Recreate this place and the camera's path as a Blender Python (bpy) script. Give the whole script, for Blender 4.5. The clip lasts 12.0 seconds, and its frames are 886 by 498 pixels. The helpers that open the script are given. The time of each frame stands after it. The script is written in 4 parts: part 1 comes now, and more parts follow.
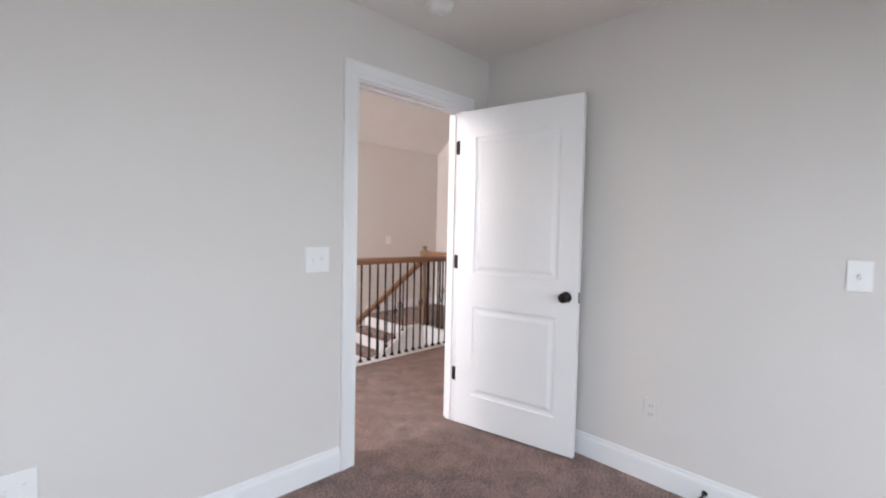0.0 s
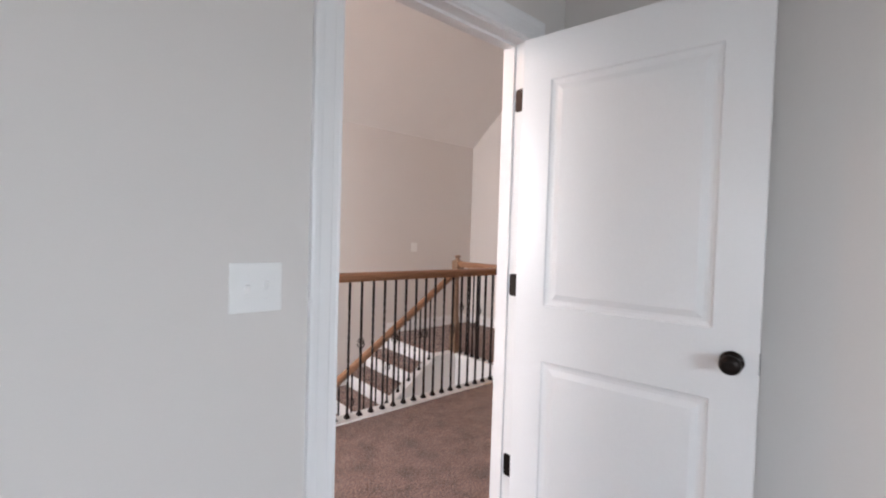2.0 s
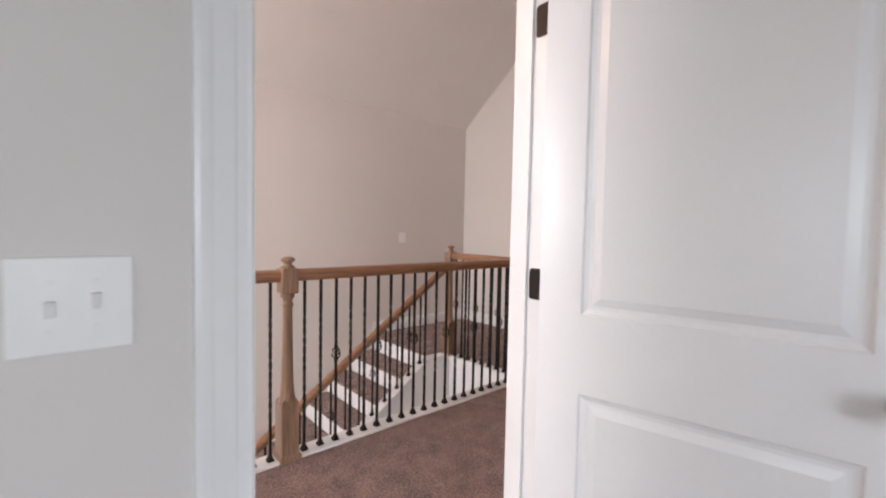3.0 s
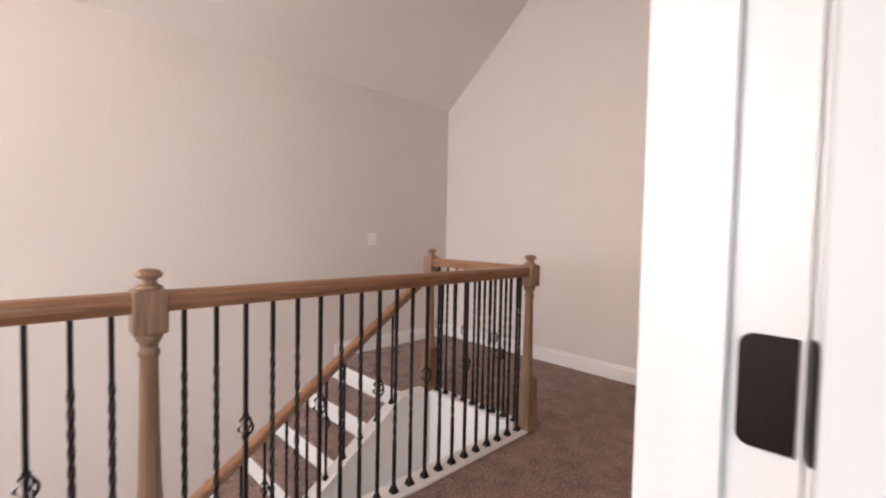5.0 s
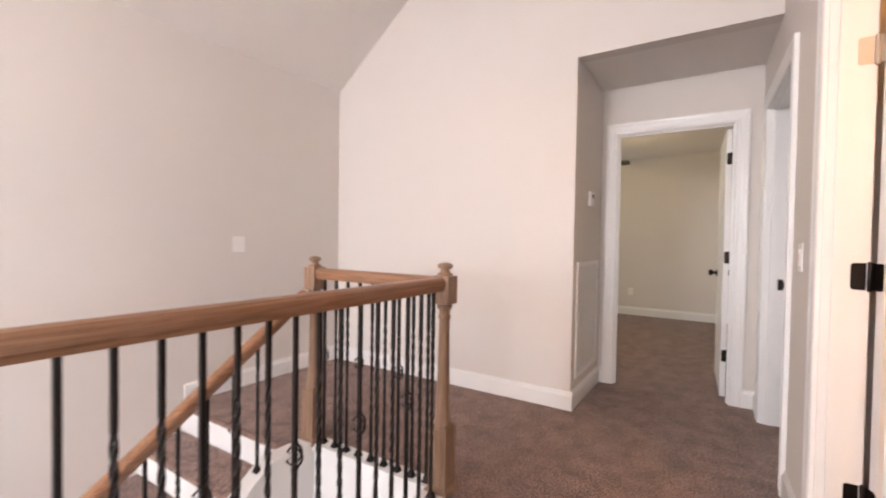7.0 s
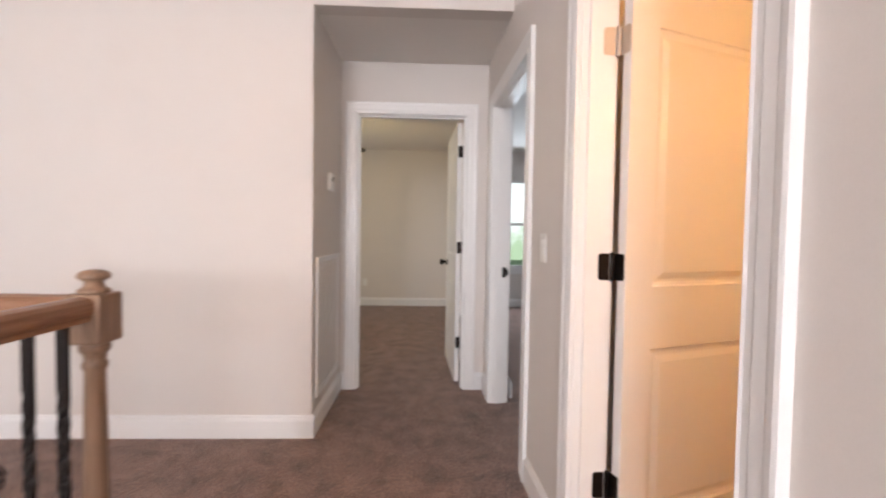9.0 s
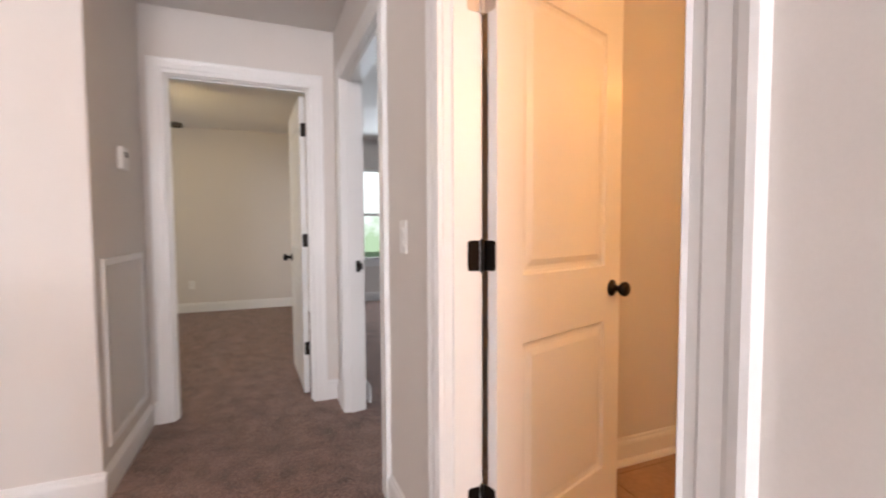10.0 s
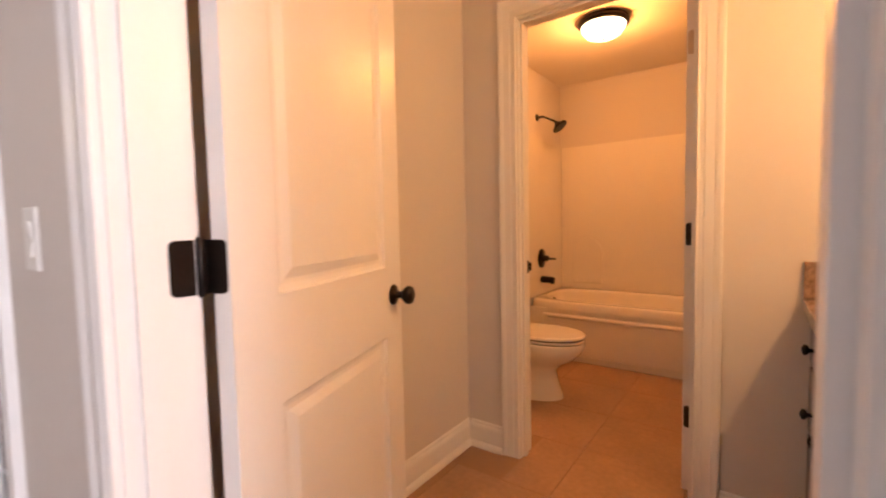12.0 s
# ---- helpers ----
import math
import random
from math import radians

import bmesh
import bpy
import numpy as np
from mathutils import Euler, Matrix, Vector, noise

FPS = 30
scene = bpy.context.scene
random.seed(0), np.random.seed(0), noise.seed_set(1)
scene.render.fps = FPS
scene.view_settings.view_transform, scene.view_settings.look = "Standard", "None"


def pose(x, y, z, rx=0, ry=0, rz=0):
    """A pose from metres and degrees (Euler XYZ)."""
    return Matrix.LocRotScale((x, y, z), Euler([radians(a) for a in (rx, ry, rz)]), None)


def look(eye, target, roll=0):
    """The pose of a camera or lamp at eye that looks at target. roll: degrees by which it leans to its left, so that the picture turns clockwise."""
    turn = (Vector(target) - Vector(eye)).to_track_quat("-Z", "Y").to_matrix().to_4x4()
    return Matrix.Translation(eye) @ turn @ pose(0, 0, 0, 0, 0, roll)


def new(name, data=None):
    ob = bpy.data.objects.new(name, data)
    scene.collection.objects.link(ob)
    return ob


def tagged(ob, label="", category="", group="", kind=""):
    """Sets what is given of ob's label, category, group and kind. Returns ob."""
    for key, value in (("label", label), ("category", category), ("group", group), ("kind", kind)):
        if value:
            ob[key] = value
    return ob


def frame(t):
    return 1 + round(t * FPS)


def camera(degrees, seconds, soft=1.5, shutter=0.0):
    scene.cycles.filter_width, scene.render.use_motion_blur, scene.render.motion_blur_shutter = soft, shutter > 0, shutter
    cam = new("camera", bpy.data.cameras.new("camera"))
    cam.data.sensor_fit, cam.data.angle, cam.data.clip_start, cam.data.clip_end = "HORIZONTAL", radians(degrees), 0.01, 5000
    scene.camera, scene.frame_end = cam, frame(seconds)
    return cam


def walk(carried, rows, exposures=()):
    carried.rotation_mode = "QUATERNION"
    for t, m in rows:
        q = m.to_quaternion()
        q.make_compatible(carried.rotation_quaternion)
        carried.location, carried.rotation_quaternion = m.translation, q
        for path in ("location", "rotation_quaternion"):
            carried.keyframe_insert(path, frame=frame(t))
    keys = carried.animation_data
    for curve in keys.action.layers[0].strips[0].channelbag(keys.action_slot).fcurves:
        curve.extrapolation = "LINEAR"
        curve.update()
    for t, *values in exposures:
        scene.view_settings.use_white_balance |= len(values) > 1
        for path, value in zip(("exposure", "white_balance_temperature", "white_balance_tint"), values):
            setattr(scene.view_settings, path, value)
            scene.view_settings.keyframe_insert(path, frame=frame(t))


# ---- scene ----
cam = camera(91.4, 12.0, soft=2.0, shutter=0.5)
PATH = [
    (0, (-2.041, -1.967, 1.27), (-0.653, -0.53, 1.187), 1.2),
    (0.5, (-1.877, -1.764, 1.271), (-0.5, -0.315, 1.213), 1.7),
    (1, (-1.716, -1.563, 1.272), (-0.383, -0.072, 1.237), 2.2),
    (1.5, (-1.532, -1.341, 1.265), (-0.239, 0.184, 1.218), 2.1),
    (2, (-1.347, -1.137, 1.257), (-0.061, 0.394, 1.201), 1.7),
    (2.5, (-1.178, -0.937, 1.24), (0.125, 0.579, 1.163), 1.4),
    (4.5, (-0.548, -0.186, 1.195), (0.801, 1.287, 1.095), 0.9),
    (5, (-0.406, -0.039, 1.189), (0.985, 1.396, 1.113), 1.2),
    (5.5, (-0.263, 0.089, 1.178), (1.186, 1.465, 1.122), 1.2),
    (6, (-0.135, 0.186, 1.185), (1.371, 1.502, 1.149), 1.2),
    (6.5, (-0.018, 0.31, 1.169), (1.568, 1.528, 1.138), 1.2),
    (8.5, (0.53, 0.564, 1.172), (2.503, 0.878, 1.09), 0.6),
    (9, (0.647, 0.608, 1.169), (2.644, 0.536, 1.103), 0.9),
    (9.5, (0.783, 0.612, 1.151), (2.739, 0.197, 1.082), 0.3),
    (10, (0.928, 0.562, 1.154), (2.788, -0.167, 1.054), -0.3),
    (10.5, (1.071, 0.528, 1.145), (2.784, -0.497, 1.019), -0.3),
    (11, (1.169, 0.503, 1.132), (2.7, -0.779, 1.023), 0.0),
    (11.5, (1.252, 0.432, 1.134), (2.592, -1.044, 1.024), -0.7),
    (12, (1.334, 0.326, 1.134), (2.506, -1.282, 1.015), -1.2),
]
walk(cam, [(t, look(eye, target, roll)) for t, eye, target, roll in PATH],
     exposures=[(0, 0.26, 6330, 8), (1.5, 0.18, 6330, 8), (2.5, 0.0, 6430, 9), (4.5, 0.0, 6620, 9), (5.5, 0.32, 6620, 9), (6.0, 0.46, 6560, 8),
                (6.5, 0.66, 6480, 8), (9, 0.58, 6250, 7), (10.5, 0.62, 6250, 9), (12, 0.64, 6230, 13)])

# ---- world and lights ----
world = bpy.data.worlds.new("sky")
scene.world = world
world.use_nodes = True
wn = world.node_tree
sky = wn.nodes.new("ShaderNodeTexSky")
sky.sky_type = 'NISHITA'
sky.sun_disc = False
sky.sun_elevation = radians(48)
sky.sun_rotation = radians(200)
wn.links.new(sky.outputs[0], wn.nodes["Background"].inputs[0])
wn.nodes["Background"].inputs[1].default_value = 0.15

sun = new("sun", bpy.data.lights.new("sun", 'SUN'))
sun.data.energy, sun.data.angle, sun.data.color = 2.5, radians(0.5), (1.0, 0.95, 0.87)
sun.matrix_world = pose(0, 0, 12, 42, 0, 160)


def window_light(x, y, z, aim, w, h, watts, color):
    """Skylight that comes in through a window's opening."""
    lamp = new("window_light", bpy.data.lights.new("window_light", 'AREA'))
    lamp.data.shape, lamp.data.size, lamp.data.size_y = 'RECTANGLE', w, h
    lamp.data.energy, lamp.data.color = watts, color
    lamp.data.spread = radians(168)
    lamp.matrix_world = look((x, y, z), aim)


def bulb_light(x, y, z, watts, color, radius=0.05):
    lamp = new("bulb_light", bpy.data.lights.new("bulb_light", 'POINT'))
    lamp.data.energy, lamp.data.color, lamp.data.shadow_soft_size = watts, color, radius
    lamp.matrix_world = pose(x, y, z)


DAY = (0.82, 0.895, 1.0)
WARM = (1.0, 0.325, 0.053)
window_light(-3.36, -1.75, 1.4, (-2.2, -1.75, 0.0), 1.35, 1.45, 17, DAY)       # bedroom, side window
window_light(-1.6, -3.66, 1.4, (-1.6, -2.5, 0.0), 1.6, 1.45, 56, DAY)          # bedroom, rear window
window_light(-5.15, 2.0, 2.0, (0, 2.0, -1.2), 1.9, 2.1, 155, (1.0, 0.96, 0.995))  # stair hall window
window_light(-4.3, 0.15, 1.4, (-2.5, 3.5, 0.2), 1.25, 1.75, 88, (1.0, 0.96, 0.995))  # stair hall, unseen side window added to brighten the north wall
window_light(5.8, 3.86, 1.4, (5.8, 0, 1.2), 1.4, 1.4, 11, DAY)                 # bedroom beyond the hall
window_light(7.6, -1.18, 1.4, (4, -1.18, 1.0), 0.9, 1.4, 30, DAY)              # side bedroom
bulb_light(-1.9, 1.6, 2.72, 24, (1.0, 0.50, 0.26), 0.12)                       # stair pendant
bulb_light(2.17, -2.64, 2.25, 18.5, WARM, 0.09)                                  # dome lamp over the tub
bulb_light(5.58, 1.95, 1.98, 15, (1.0, 0.74, 0.34), 0.07)                        # fan lamp
for vy in (-1.05, -0.8, -0.55):
    bulb_light(0.79, vy, 1.88, 4.0, WARM, 0.045)                               # vanity lamps


# ---- materials ----
def material(name, color, rough=0.6, metal=0.0, vary=0.06, scale=3.0, grain=60.0, bump=0.1, dist=0.002, coat=0.0):
    """Paint-like surface: two scales of colour variation and a fine relief."""
    m = bpy.data.materials.new(name)
    m.use_nodes = True
    t = m.node_tree
    b = t.nodes["Principled BSDF"]
    geo = t.nodes.new("ShaderNodeTexCoord")
    n1 = t.nodes.new("ShaderNodeTexNoise")
    n1.inputs["Scale"].default_value = scale
    n1.inputs["Detail"].default_value = 3
    n2 = t.nodes.new("ShaderNodeTexNoise")
    n2.inputs["Scale"].default_value = grain
    n2.inputs["Detail"].default_value = 4
    for n in (n1, n2):
        t.links.new(geo.outputs["Object"], n.inputs["Vector"])
    add = t.nodes.new("ShaderNodeMath")
    add.operation = 'MULTIPLY_ADD'
    add.inputs[1].default_value = 0.45
    t.links.new(n2.outputs["Fac"], add.inputs[0])
    half = t.nodes.new("ShaderNodeMath")
    half.operation = 'MULTIPLY'
    half.inputs[1].default_value = 0.55
    t.links.new(n1.outputs["Fac"], half.inputs[0])
    t.links.new(half.outputs[0], add.inputs[2])
    ramp = t.nodes.new("ShaderNodeValToRGB")
    ramp.color_ramp.elements[0].position, ramp.color_ramp.elements[1].position = 0.3, 0.7
    ramp.color_ramp.elements[0].color = (*[c * (1 - vary) for c in color], 1)
    ramp.color_ramp.elements[1].color = (*[min(1, c * (1 + vary)) for c in color], 1)
    t.links.new(add.outputs[0], ramp.inputs[0])
    t.links.new(ramp.outputs[0], b.inputs["Base Color"])
    rr = t.nodes.new("ShaderNodeMapRange")
    rr.inputs["To Min"].default_value = max(0.02, rough - 0.06)
    rr.inputs["To Max"].default_value = min(1, rough + 0.06)
    t.links.new(n1.outputs["Fac"], rr.inputs["Value"])
    t.links.new(rr.outputs[0], b.inputs["Roughness"])
    b.inputs["Metallic"].default_value = metal
    b.inputs["Coat Weight"].default_value = coat
    bp = t.nodes.new("ShaderNodeBump")
    bp.inputs["Strength"].default_value = bump
    bp.inputs["Distance"].default_value = dist
    t.links.new(n2.outputs["Fac"], bp.inputs["Height"])
    t.links.new(bp.outputs[0], b.inputs["Normal"])
    return m


def carpet_material():
    """Cut-pile carpet: fine tufts, clumps, and brushed lighter and darker patches."""
    m = bpy.data.materials.new("carpet")
    m.use_nodes = True
    t = m.node_tree
    b = t.nodes["Principled BSDF"]
    co = t.nodes.new("ShaderNodeTexCoord")
    tuft = t.nodes.new("ShaderNodeTexVoronoi")
    tuft.inputs["Scale"].default_value = 190
    clump = t.nodes.new("ShaderNodeTexNoise")
    clump.inputs["Scale"].default_value = 95
    clump.inputs["Detail"].default_value = 6
    clump.inputs["Roughness"].default_value = 0.7
    patch = t.nodes.new("ShaderNodeTexNoise")
    patch.inputs["Scale"].default_value = 8
    patch.inputs["Detail"].default_value = 4
    patch.inputs["Distortion"].default_value = 0.3
    for n in (tuft, clump, patch):
        t.links.new(co.outputs["Object"], n.inputs["Vector"])
    mixf = t.nodes.new("ShaderNodeMath")
    mixf.operation = 'MULTIPLY_ADD'
    mixf.inputs[1].default_value = 0.80
    t.links.new(clump.outputs["Fac"], mixf.inputs[0])
    pm = t.nodes.new("ShaderNodeMath")
    pm.operation = 'MULTIPLY'
    pm.inputs[1].default_value = 0.20
    t.links.new(patch.outputs["Fac"], pm.inputs[0])
    t.links.new(pm.outputs[0], mixf.inputs[2])
    ramp = t.nodes.new("ShaderNodeValToRGB")
    e = ramp.color_ramp.elements
    e[0].position, e[1].position = 0.43, 0.60
    e[0].color, e[1].color = (0.066, 0.034, 0.027, 1), (0.42, 0.255, 0.202, 1)
    t.links.new(mixf.outputs[0], ramp.inputs[0])
    t.links.new(ramp.outputs[0], b.inputs["Base Color"])
    b.inputs["Roughness"].default_value = 1.0
    b.inputs["Specular IOR Level"].default_value = 0.1
    b.inputs["Sheen Weight"].default_value = 0.3
    hm = t.nodes.new("ShaderNodeMath")
    hm.operation = 'ADD'
    t.links.new(tuft.outputs["Distance"], hm.inputs[0])
    t.links.new(clump.outputs["Fac"], hm.inputs[1])
    bp = t.nodes.new("ShaderNodeBump")
    bp.inputs["Strength"].default_value = 0.7
    bp.inputs["Distance"].default_value = 0.006
    t.links.new(hm.outputs[0], bp.inputs["Height"])
    t.links.new(bp.outputs[0], b.inputs["Normal"])
    return m


def wood_material(name, dark, light, stretch):
    """Stained wood with long grain. stretch: scale of the noise along x, y, z."""
    m = bpy.data.materials.new(name)
    m.use_nodes = True
    t = m.node_tree
    b = t.nodes["Principled BSDF"]
    co = t.nodes.new("ShaderNodeTexCoord")
    mp = t.nodes.new("ShaderNodeMapping")
    mp.inputs["Scale"].default_value = stretch
    n = t.nodes.new("ShaderNodeTexNoise")
    n.inputs["Scale"].default_value = 1.0
    n.inputs["Detail"].default_value = 8
    n.inputs["Distortion"].default_value = 1.2
    t.links.new(co.outputs["Object"], mp.inputs[0])
    t.links.new(mp.outputs[0], n.inputs["Vector"])
    ramp = t.nodes.new("ShaderNodeValToRGB")
    e = ramp.color_ramp.elements
    e[0].position, e[1].position = 0.3, 0.68
    e[0].color, e[1].color = (*dark, 1), (*light, 1)
    t.links.new(n.outputs["Fac"], ramp.inputs[0])
    t.links.new(ramp.outputs[0], b.inputs["Base Color"])
    b.inputs["Roughness"].default_value = 0.31
    bp = t.nodes.new("ShaderNodeBump")
    bp.inputs["Strength"].default_value = 0.15
    bp.inputs["Distance"].default_value = 0.001
    t.links.new(n.outputs["Fac"], bp.inputs["Height"])
    t.links.new(bp.outputs[0], b.inputs["Normal"])
    return m


def glow_material(name, color, power):
    m = bpy.data.materials.new(name)
    m.use_nodes = True
    b = m.node_tree.nodes["Principled BSDF"]
    b.inputs["Base Color"].default_value = (0.9, 0.88, 0.84, 1)
    b.inputs["Roughness"].default_value = 0.3
    b.inputs["Emission Color"].default_value = (*color, 1)
    b.inputs["Emission Strength"].default_value = power
    return m


def glass_material():
    m = bpy.data.materials.new("glass")
    m.use_nodes = True
    b = m.node_tree.nodes["Principled BSDF"]
    b.inputs["Roughness"].default_value = 0.02
    b.inputs["Transmission Weight"].default_value = 1.0
    b.inputs["IOR"].default_value = 1.05
    return m


PAINT = material("wall_paint", (0.66, 0.622, 0.59), 0.75, vary=0.025, scale=1.2, grain=260, bump=0.12, dist=0.0012)
CEIL = material("ceiling_paint", (0.77, 0.74, 0.71), 0.9, vary=0.03, scale=2, grain=180, bump=0.3, dist=0.002)
TRIM = material("trim_paint", (0.77, 0.765, 0.76), 0.32, vary=0.015, scale=4, grain=90, bump=0.05, dist=0.0006)
DOORP = material("door_paint", (0.77, 0.765, 0.76), 0.30, vary=0.02, scale=3, grain=120, bump=0.06, dist=0.0006)
CARPET = carpet_material()
OAKX = wood_material("oak_along_x", (0.20, 0.098, 0.052), (0.33, 0.175, 0.10), (4, 60, 60))
OAKY = wood_material("oak_along_y", (0.20, 0.098, 0.052), (0.33, 0.175, 0.10), (60, 4, 60))
OAKZ = wood_material("oak_along_z", (0.17, 0.102, 0.064), (0.31, 0.195, 0.125), (60, 60, 4))
IRON = material("black_iron", (0.022, 0.018, 0.017), 0.42, 0.7, 0.2, 20, 300, 0.15, 0.0006)
BRONZE = material("dark_bronze", (0.020, 0.015, 0.013), 0.35, 0.8, 0.2, 15, 200, 0.08, 0.0005)
# pale tan colour stands for warm lamp light mirrored in the top hinges
HINGEGLINT = material("hinge_glint", (0.52, 0.44, 0.36), 0.45, 0.3, 0.08, 20, 200, 0.05, 0.0005)
PLASTIC = material("white_plastic", (0.80, 0.79, 0.77), 0.35, vary=0.01, bump=0.02, dist=0.0004)
OFFWHITE = material("off_white_plastic", (0.66, 0.63, 0.60), 0.5, vary=0.02, bump=0.02, dist=0.0004)
SLOT = material("dark_slot", (0.05, 0.045, 0.04), 0.6)
BACKING = material("backing_grey", (0.30, 0.28, 0.26), 0.9)
PORCELAIN = material("porcelain", (0.82, 0.80, 0.76), 0.12, vary=0.01, bump=0.01, dist=0.0003, coat=0.6)
ACRYLIC = material("tub_acrylic", (0.80, 0.77, 0.72), 0.2, vary=0.015, bump=0.01, dist=0.0004, coat=0.4)
TILE = material("floor_tile", (0.36, 0.215, 0.135), 0.42, vary=0.18, scale=5, grain=40, bump=0.12, dist=0.001)
GROUT = material("grout", (0.35, 0.21, 0.135), 0.9, vary=0.12, grain=150, bump=0.3)
GRANITE = material("granite", (0.26, 0.17, 0.12), 0.15, vary=0.6, scale=60, grain=220, bump=0.02)
CABINET = wood_material("dark_cabinet", (0.035, 0.018, 0.012), (0.09, 0.045, 0.028), (50, 50, 4))
MIRROR = material("mirror_silver", (0.9, 0.9, 0.9), 0.02, 1.0, 0.0, bump=0.0)
GLASS = glass_material()
DOME = glow_material("lamp_glass", (1.0, 0.74, 0.40), 7.0)
BULBGLOW = glow_material("bulb_glass", (1.0, 0.66, 0.30), 16.0)
LAWN = material("lawn", (0.07, 0.11, 0.04), 0.95, vary=0.35, scale=0.6, grain=30, bump=0.4, dist=0.03)
SIDING = material("house_siding", (0.55, 0.52, 0.48), 0.8, vary=0.06)


# ---- mesh helpers ----
def box(bm, x0, x1, y0, y1, z0, z1, bevel=0.0):
    g = bmesh.ops.create_cube(bm, size=1.0)
    for v in g["verts"]:
        v.co = Vector(((x0 + x1) / 2 + v.co.x * (x1 - x0), (y0 + y1) / 2 + v.co.y * (y1 - y0), (z0 + z1) / 2 + v.co.z * (z1 - z0)))
    if bevel:
        edges = list({e for v in g["verts"] for e in v.link_edges})
        bmesh.ops.bevel(bm, geom=edges, offset=bevel, segments=2, affect='EDGES', profile=0.5)


def prism(bm, profile, o, u, v, w, length, k0=0.0, k1=0.0):
    """Sweeps a closed profile (a, b) along w; the ends are cut at a slant of k per a."""
    o, u, v, w = Vector(o), Vector(u), Vector(v), Vector(w)
    lo = [bm.verts.new(o + u * a + v * b + w * (k0 * a)) for a, b in profile]
    hi = [bm.verts.new(o + u * a + v * b + w * (length + k1 * a)) for a, b in profile]
    n = len(profile)
    faces = [bm.faces.new(lo), bm.faces.new(hi)]
    for i in range(n):
        faces.append(bm.faces.new((lo[i], lo[(i + 1) % n], hi[(i + 1) % n], hi[i])))
    bmesh.ops.recalc_face_normals(bm, faces=faces)


def lathe(bm, profile, o=(0, 0, 0), axis='Z', seg=20, squash=(1, 1)):
    """Turns (radius, height) pairs about an axis."""
    rings = []
    for r, h in profile:
        ring = []
        for i in range(seg):
            a = 2 * math.pi * i / seg
            p = (r * math.cos(a) * squash[0], r * math.sin(a) * squash[1], h)
            if axis == 'X':
                p = (p[2], p[0], p[1])
            elif axis == 'Y':
                p = (p[1], p[2], p[0])
            ring.append(bm.verts.new(Vector(o) + Vector(p)))
        rings.append(ring)
    faces = []
    for a, b in zip(rings, rings[1:]):
        for i in range(seg):
            faces.append(bm.faces.new((a[i], a[(i + 1) % seg], b[(i + 1) % seg], b[i])))
    faces.append(bm.faces.new(rings[0]))
    faces.append(bm.faces.new(rings[-1]))
    bmesh.ops.recalc_face_normals(bm, faces=faces)
    for f in faces[:-2]:
        f.smooth = True


def mesh_of(name, bm, mat):
    me = bpy.data.meshes.new(name)
    bm.normal_update()
    bm.to_mesh(me)
    bm.free()
    me.materials.append(mat)
    return me


def part(name, bm, mat, parent=None, label=""):
    ob = new(name, mesh_of(name, bm, mat))
    if parent is not None:
        ob.parent = parent
    return tagged(ob, label=label)


def boxes(name, mat, rows, parent=None, label="", bevel=0.0):
    bm = bmesh.new()
    for r in rows:
        box(bm, *r, bevel=bevel)
    return part(name, bm, mat, parent, label)


def empty(name, m=None, label="", category="", group="", kind=""):
    ob = new(name)
    if m is not None:
        ob.matrix_basis = m
    return tagged(ob, label, category, group, kind)


def setting(name, mat, rows, label, category, bevel=0.0):
    return tagged(boxes(name, mat, rows, bevel=bevel), label, category, kind="structure")


# ---- plan ----
WT = 0.11            # wall thickness
H = 2.43             # flat ceiling
H2 = 2.53            # ceiling of the rooms beyond the hall
WALLTOP = 2.60
DH = 2.045           # clear height of door openings
BX0, BX1, BY0 = -3.4, 0.26, -3.7          # first bedroom
SX0 = -5.2                                # west end of the stair hall, unseen, set far out to even the window light
SKEW = Matrix.Translation((2.2, 0.055, 0)) @ Matrix.Rotation(radians(2.0), 4, 'Z') @ Matrix.Translation((-2.2, -0.055, 0))  # the wall past the vanity door runs slightly askew
FARY, HALLX, HALLY, ENDX = 3.535, 3.105, 1.255, 3.885
J = 0.02             # door lining


def wall_x(name, x0, x1, y0, y1, z0, z1, openings=(), label="greige painted drywall wall"):
    """Wall that runs along x, with openings (from, to, bottom, top)."""
    rows, at = [], x0
    for a, b, lo, hi in sorted(openings):
        rows.append((at, a, y0, y1, z0, z1))
        if lo > z0:
            rows.append((a, b, y0, y1, z0, lo))
        rows.append((a, b, y0, y1, hi, z1))
        at = b
    rows.append((at, x1, y0, y1, z0, z1))
    return setting(name, PAINT, rows, label, "wall")


def wall_y(name, y0, y1, x0, x1, z0, z1, openings=(), label="greige painted drywall wall"):
    rows, at = [], y0
    for a, b, lo, hi in sorted(openings):
        rows.append((x0, x1, at, a, z0, z1))
        if lo > z0:
            rows.append((x0, x1, a, b, z0, lo))
        rows.append((x0, x1, a, b, hi, z1))
        at = b
    rows.append((x0, x1, at, y1, z0, z1))
    return setting(name, PAINT, rows, label, "wall")


D1, D2, D4 = (-0.778, 0.008), (1.300, 2.074), (2.74, 3.615)      # openings along the long wall
D3, D5 = (0.336, 1.126), (1.525, 2.23)
VX0, VX1, VY = 0.66, 2.525, -1.507                           # vanity room
TX1, TY0 = 2.92, -3.85                                      # tub room
R3X, R3Y = 7.70, 3.9


def rough(o, top=DH):
    return (o[0] - J, o[1] + J, 0.0, top + J)


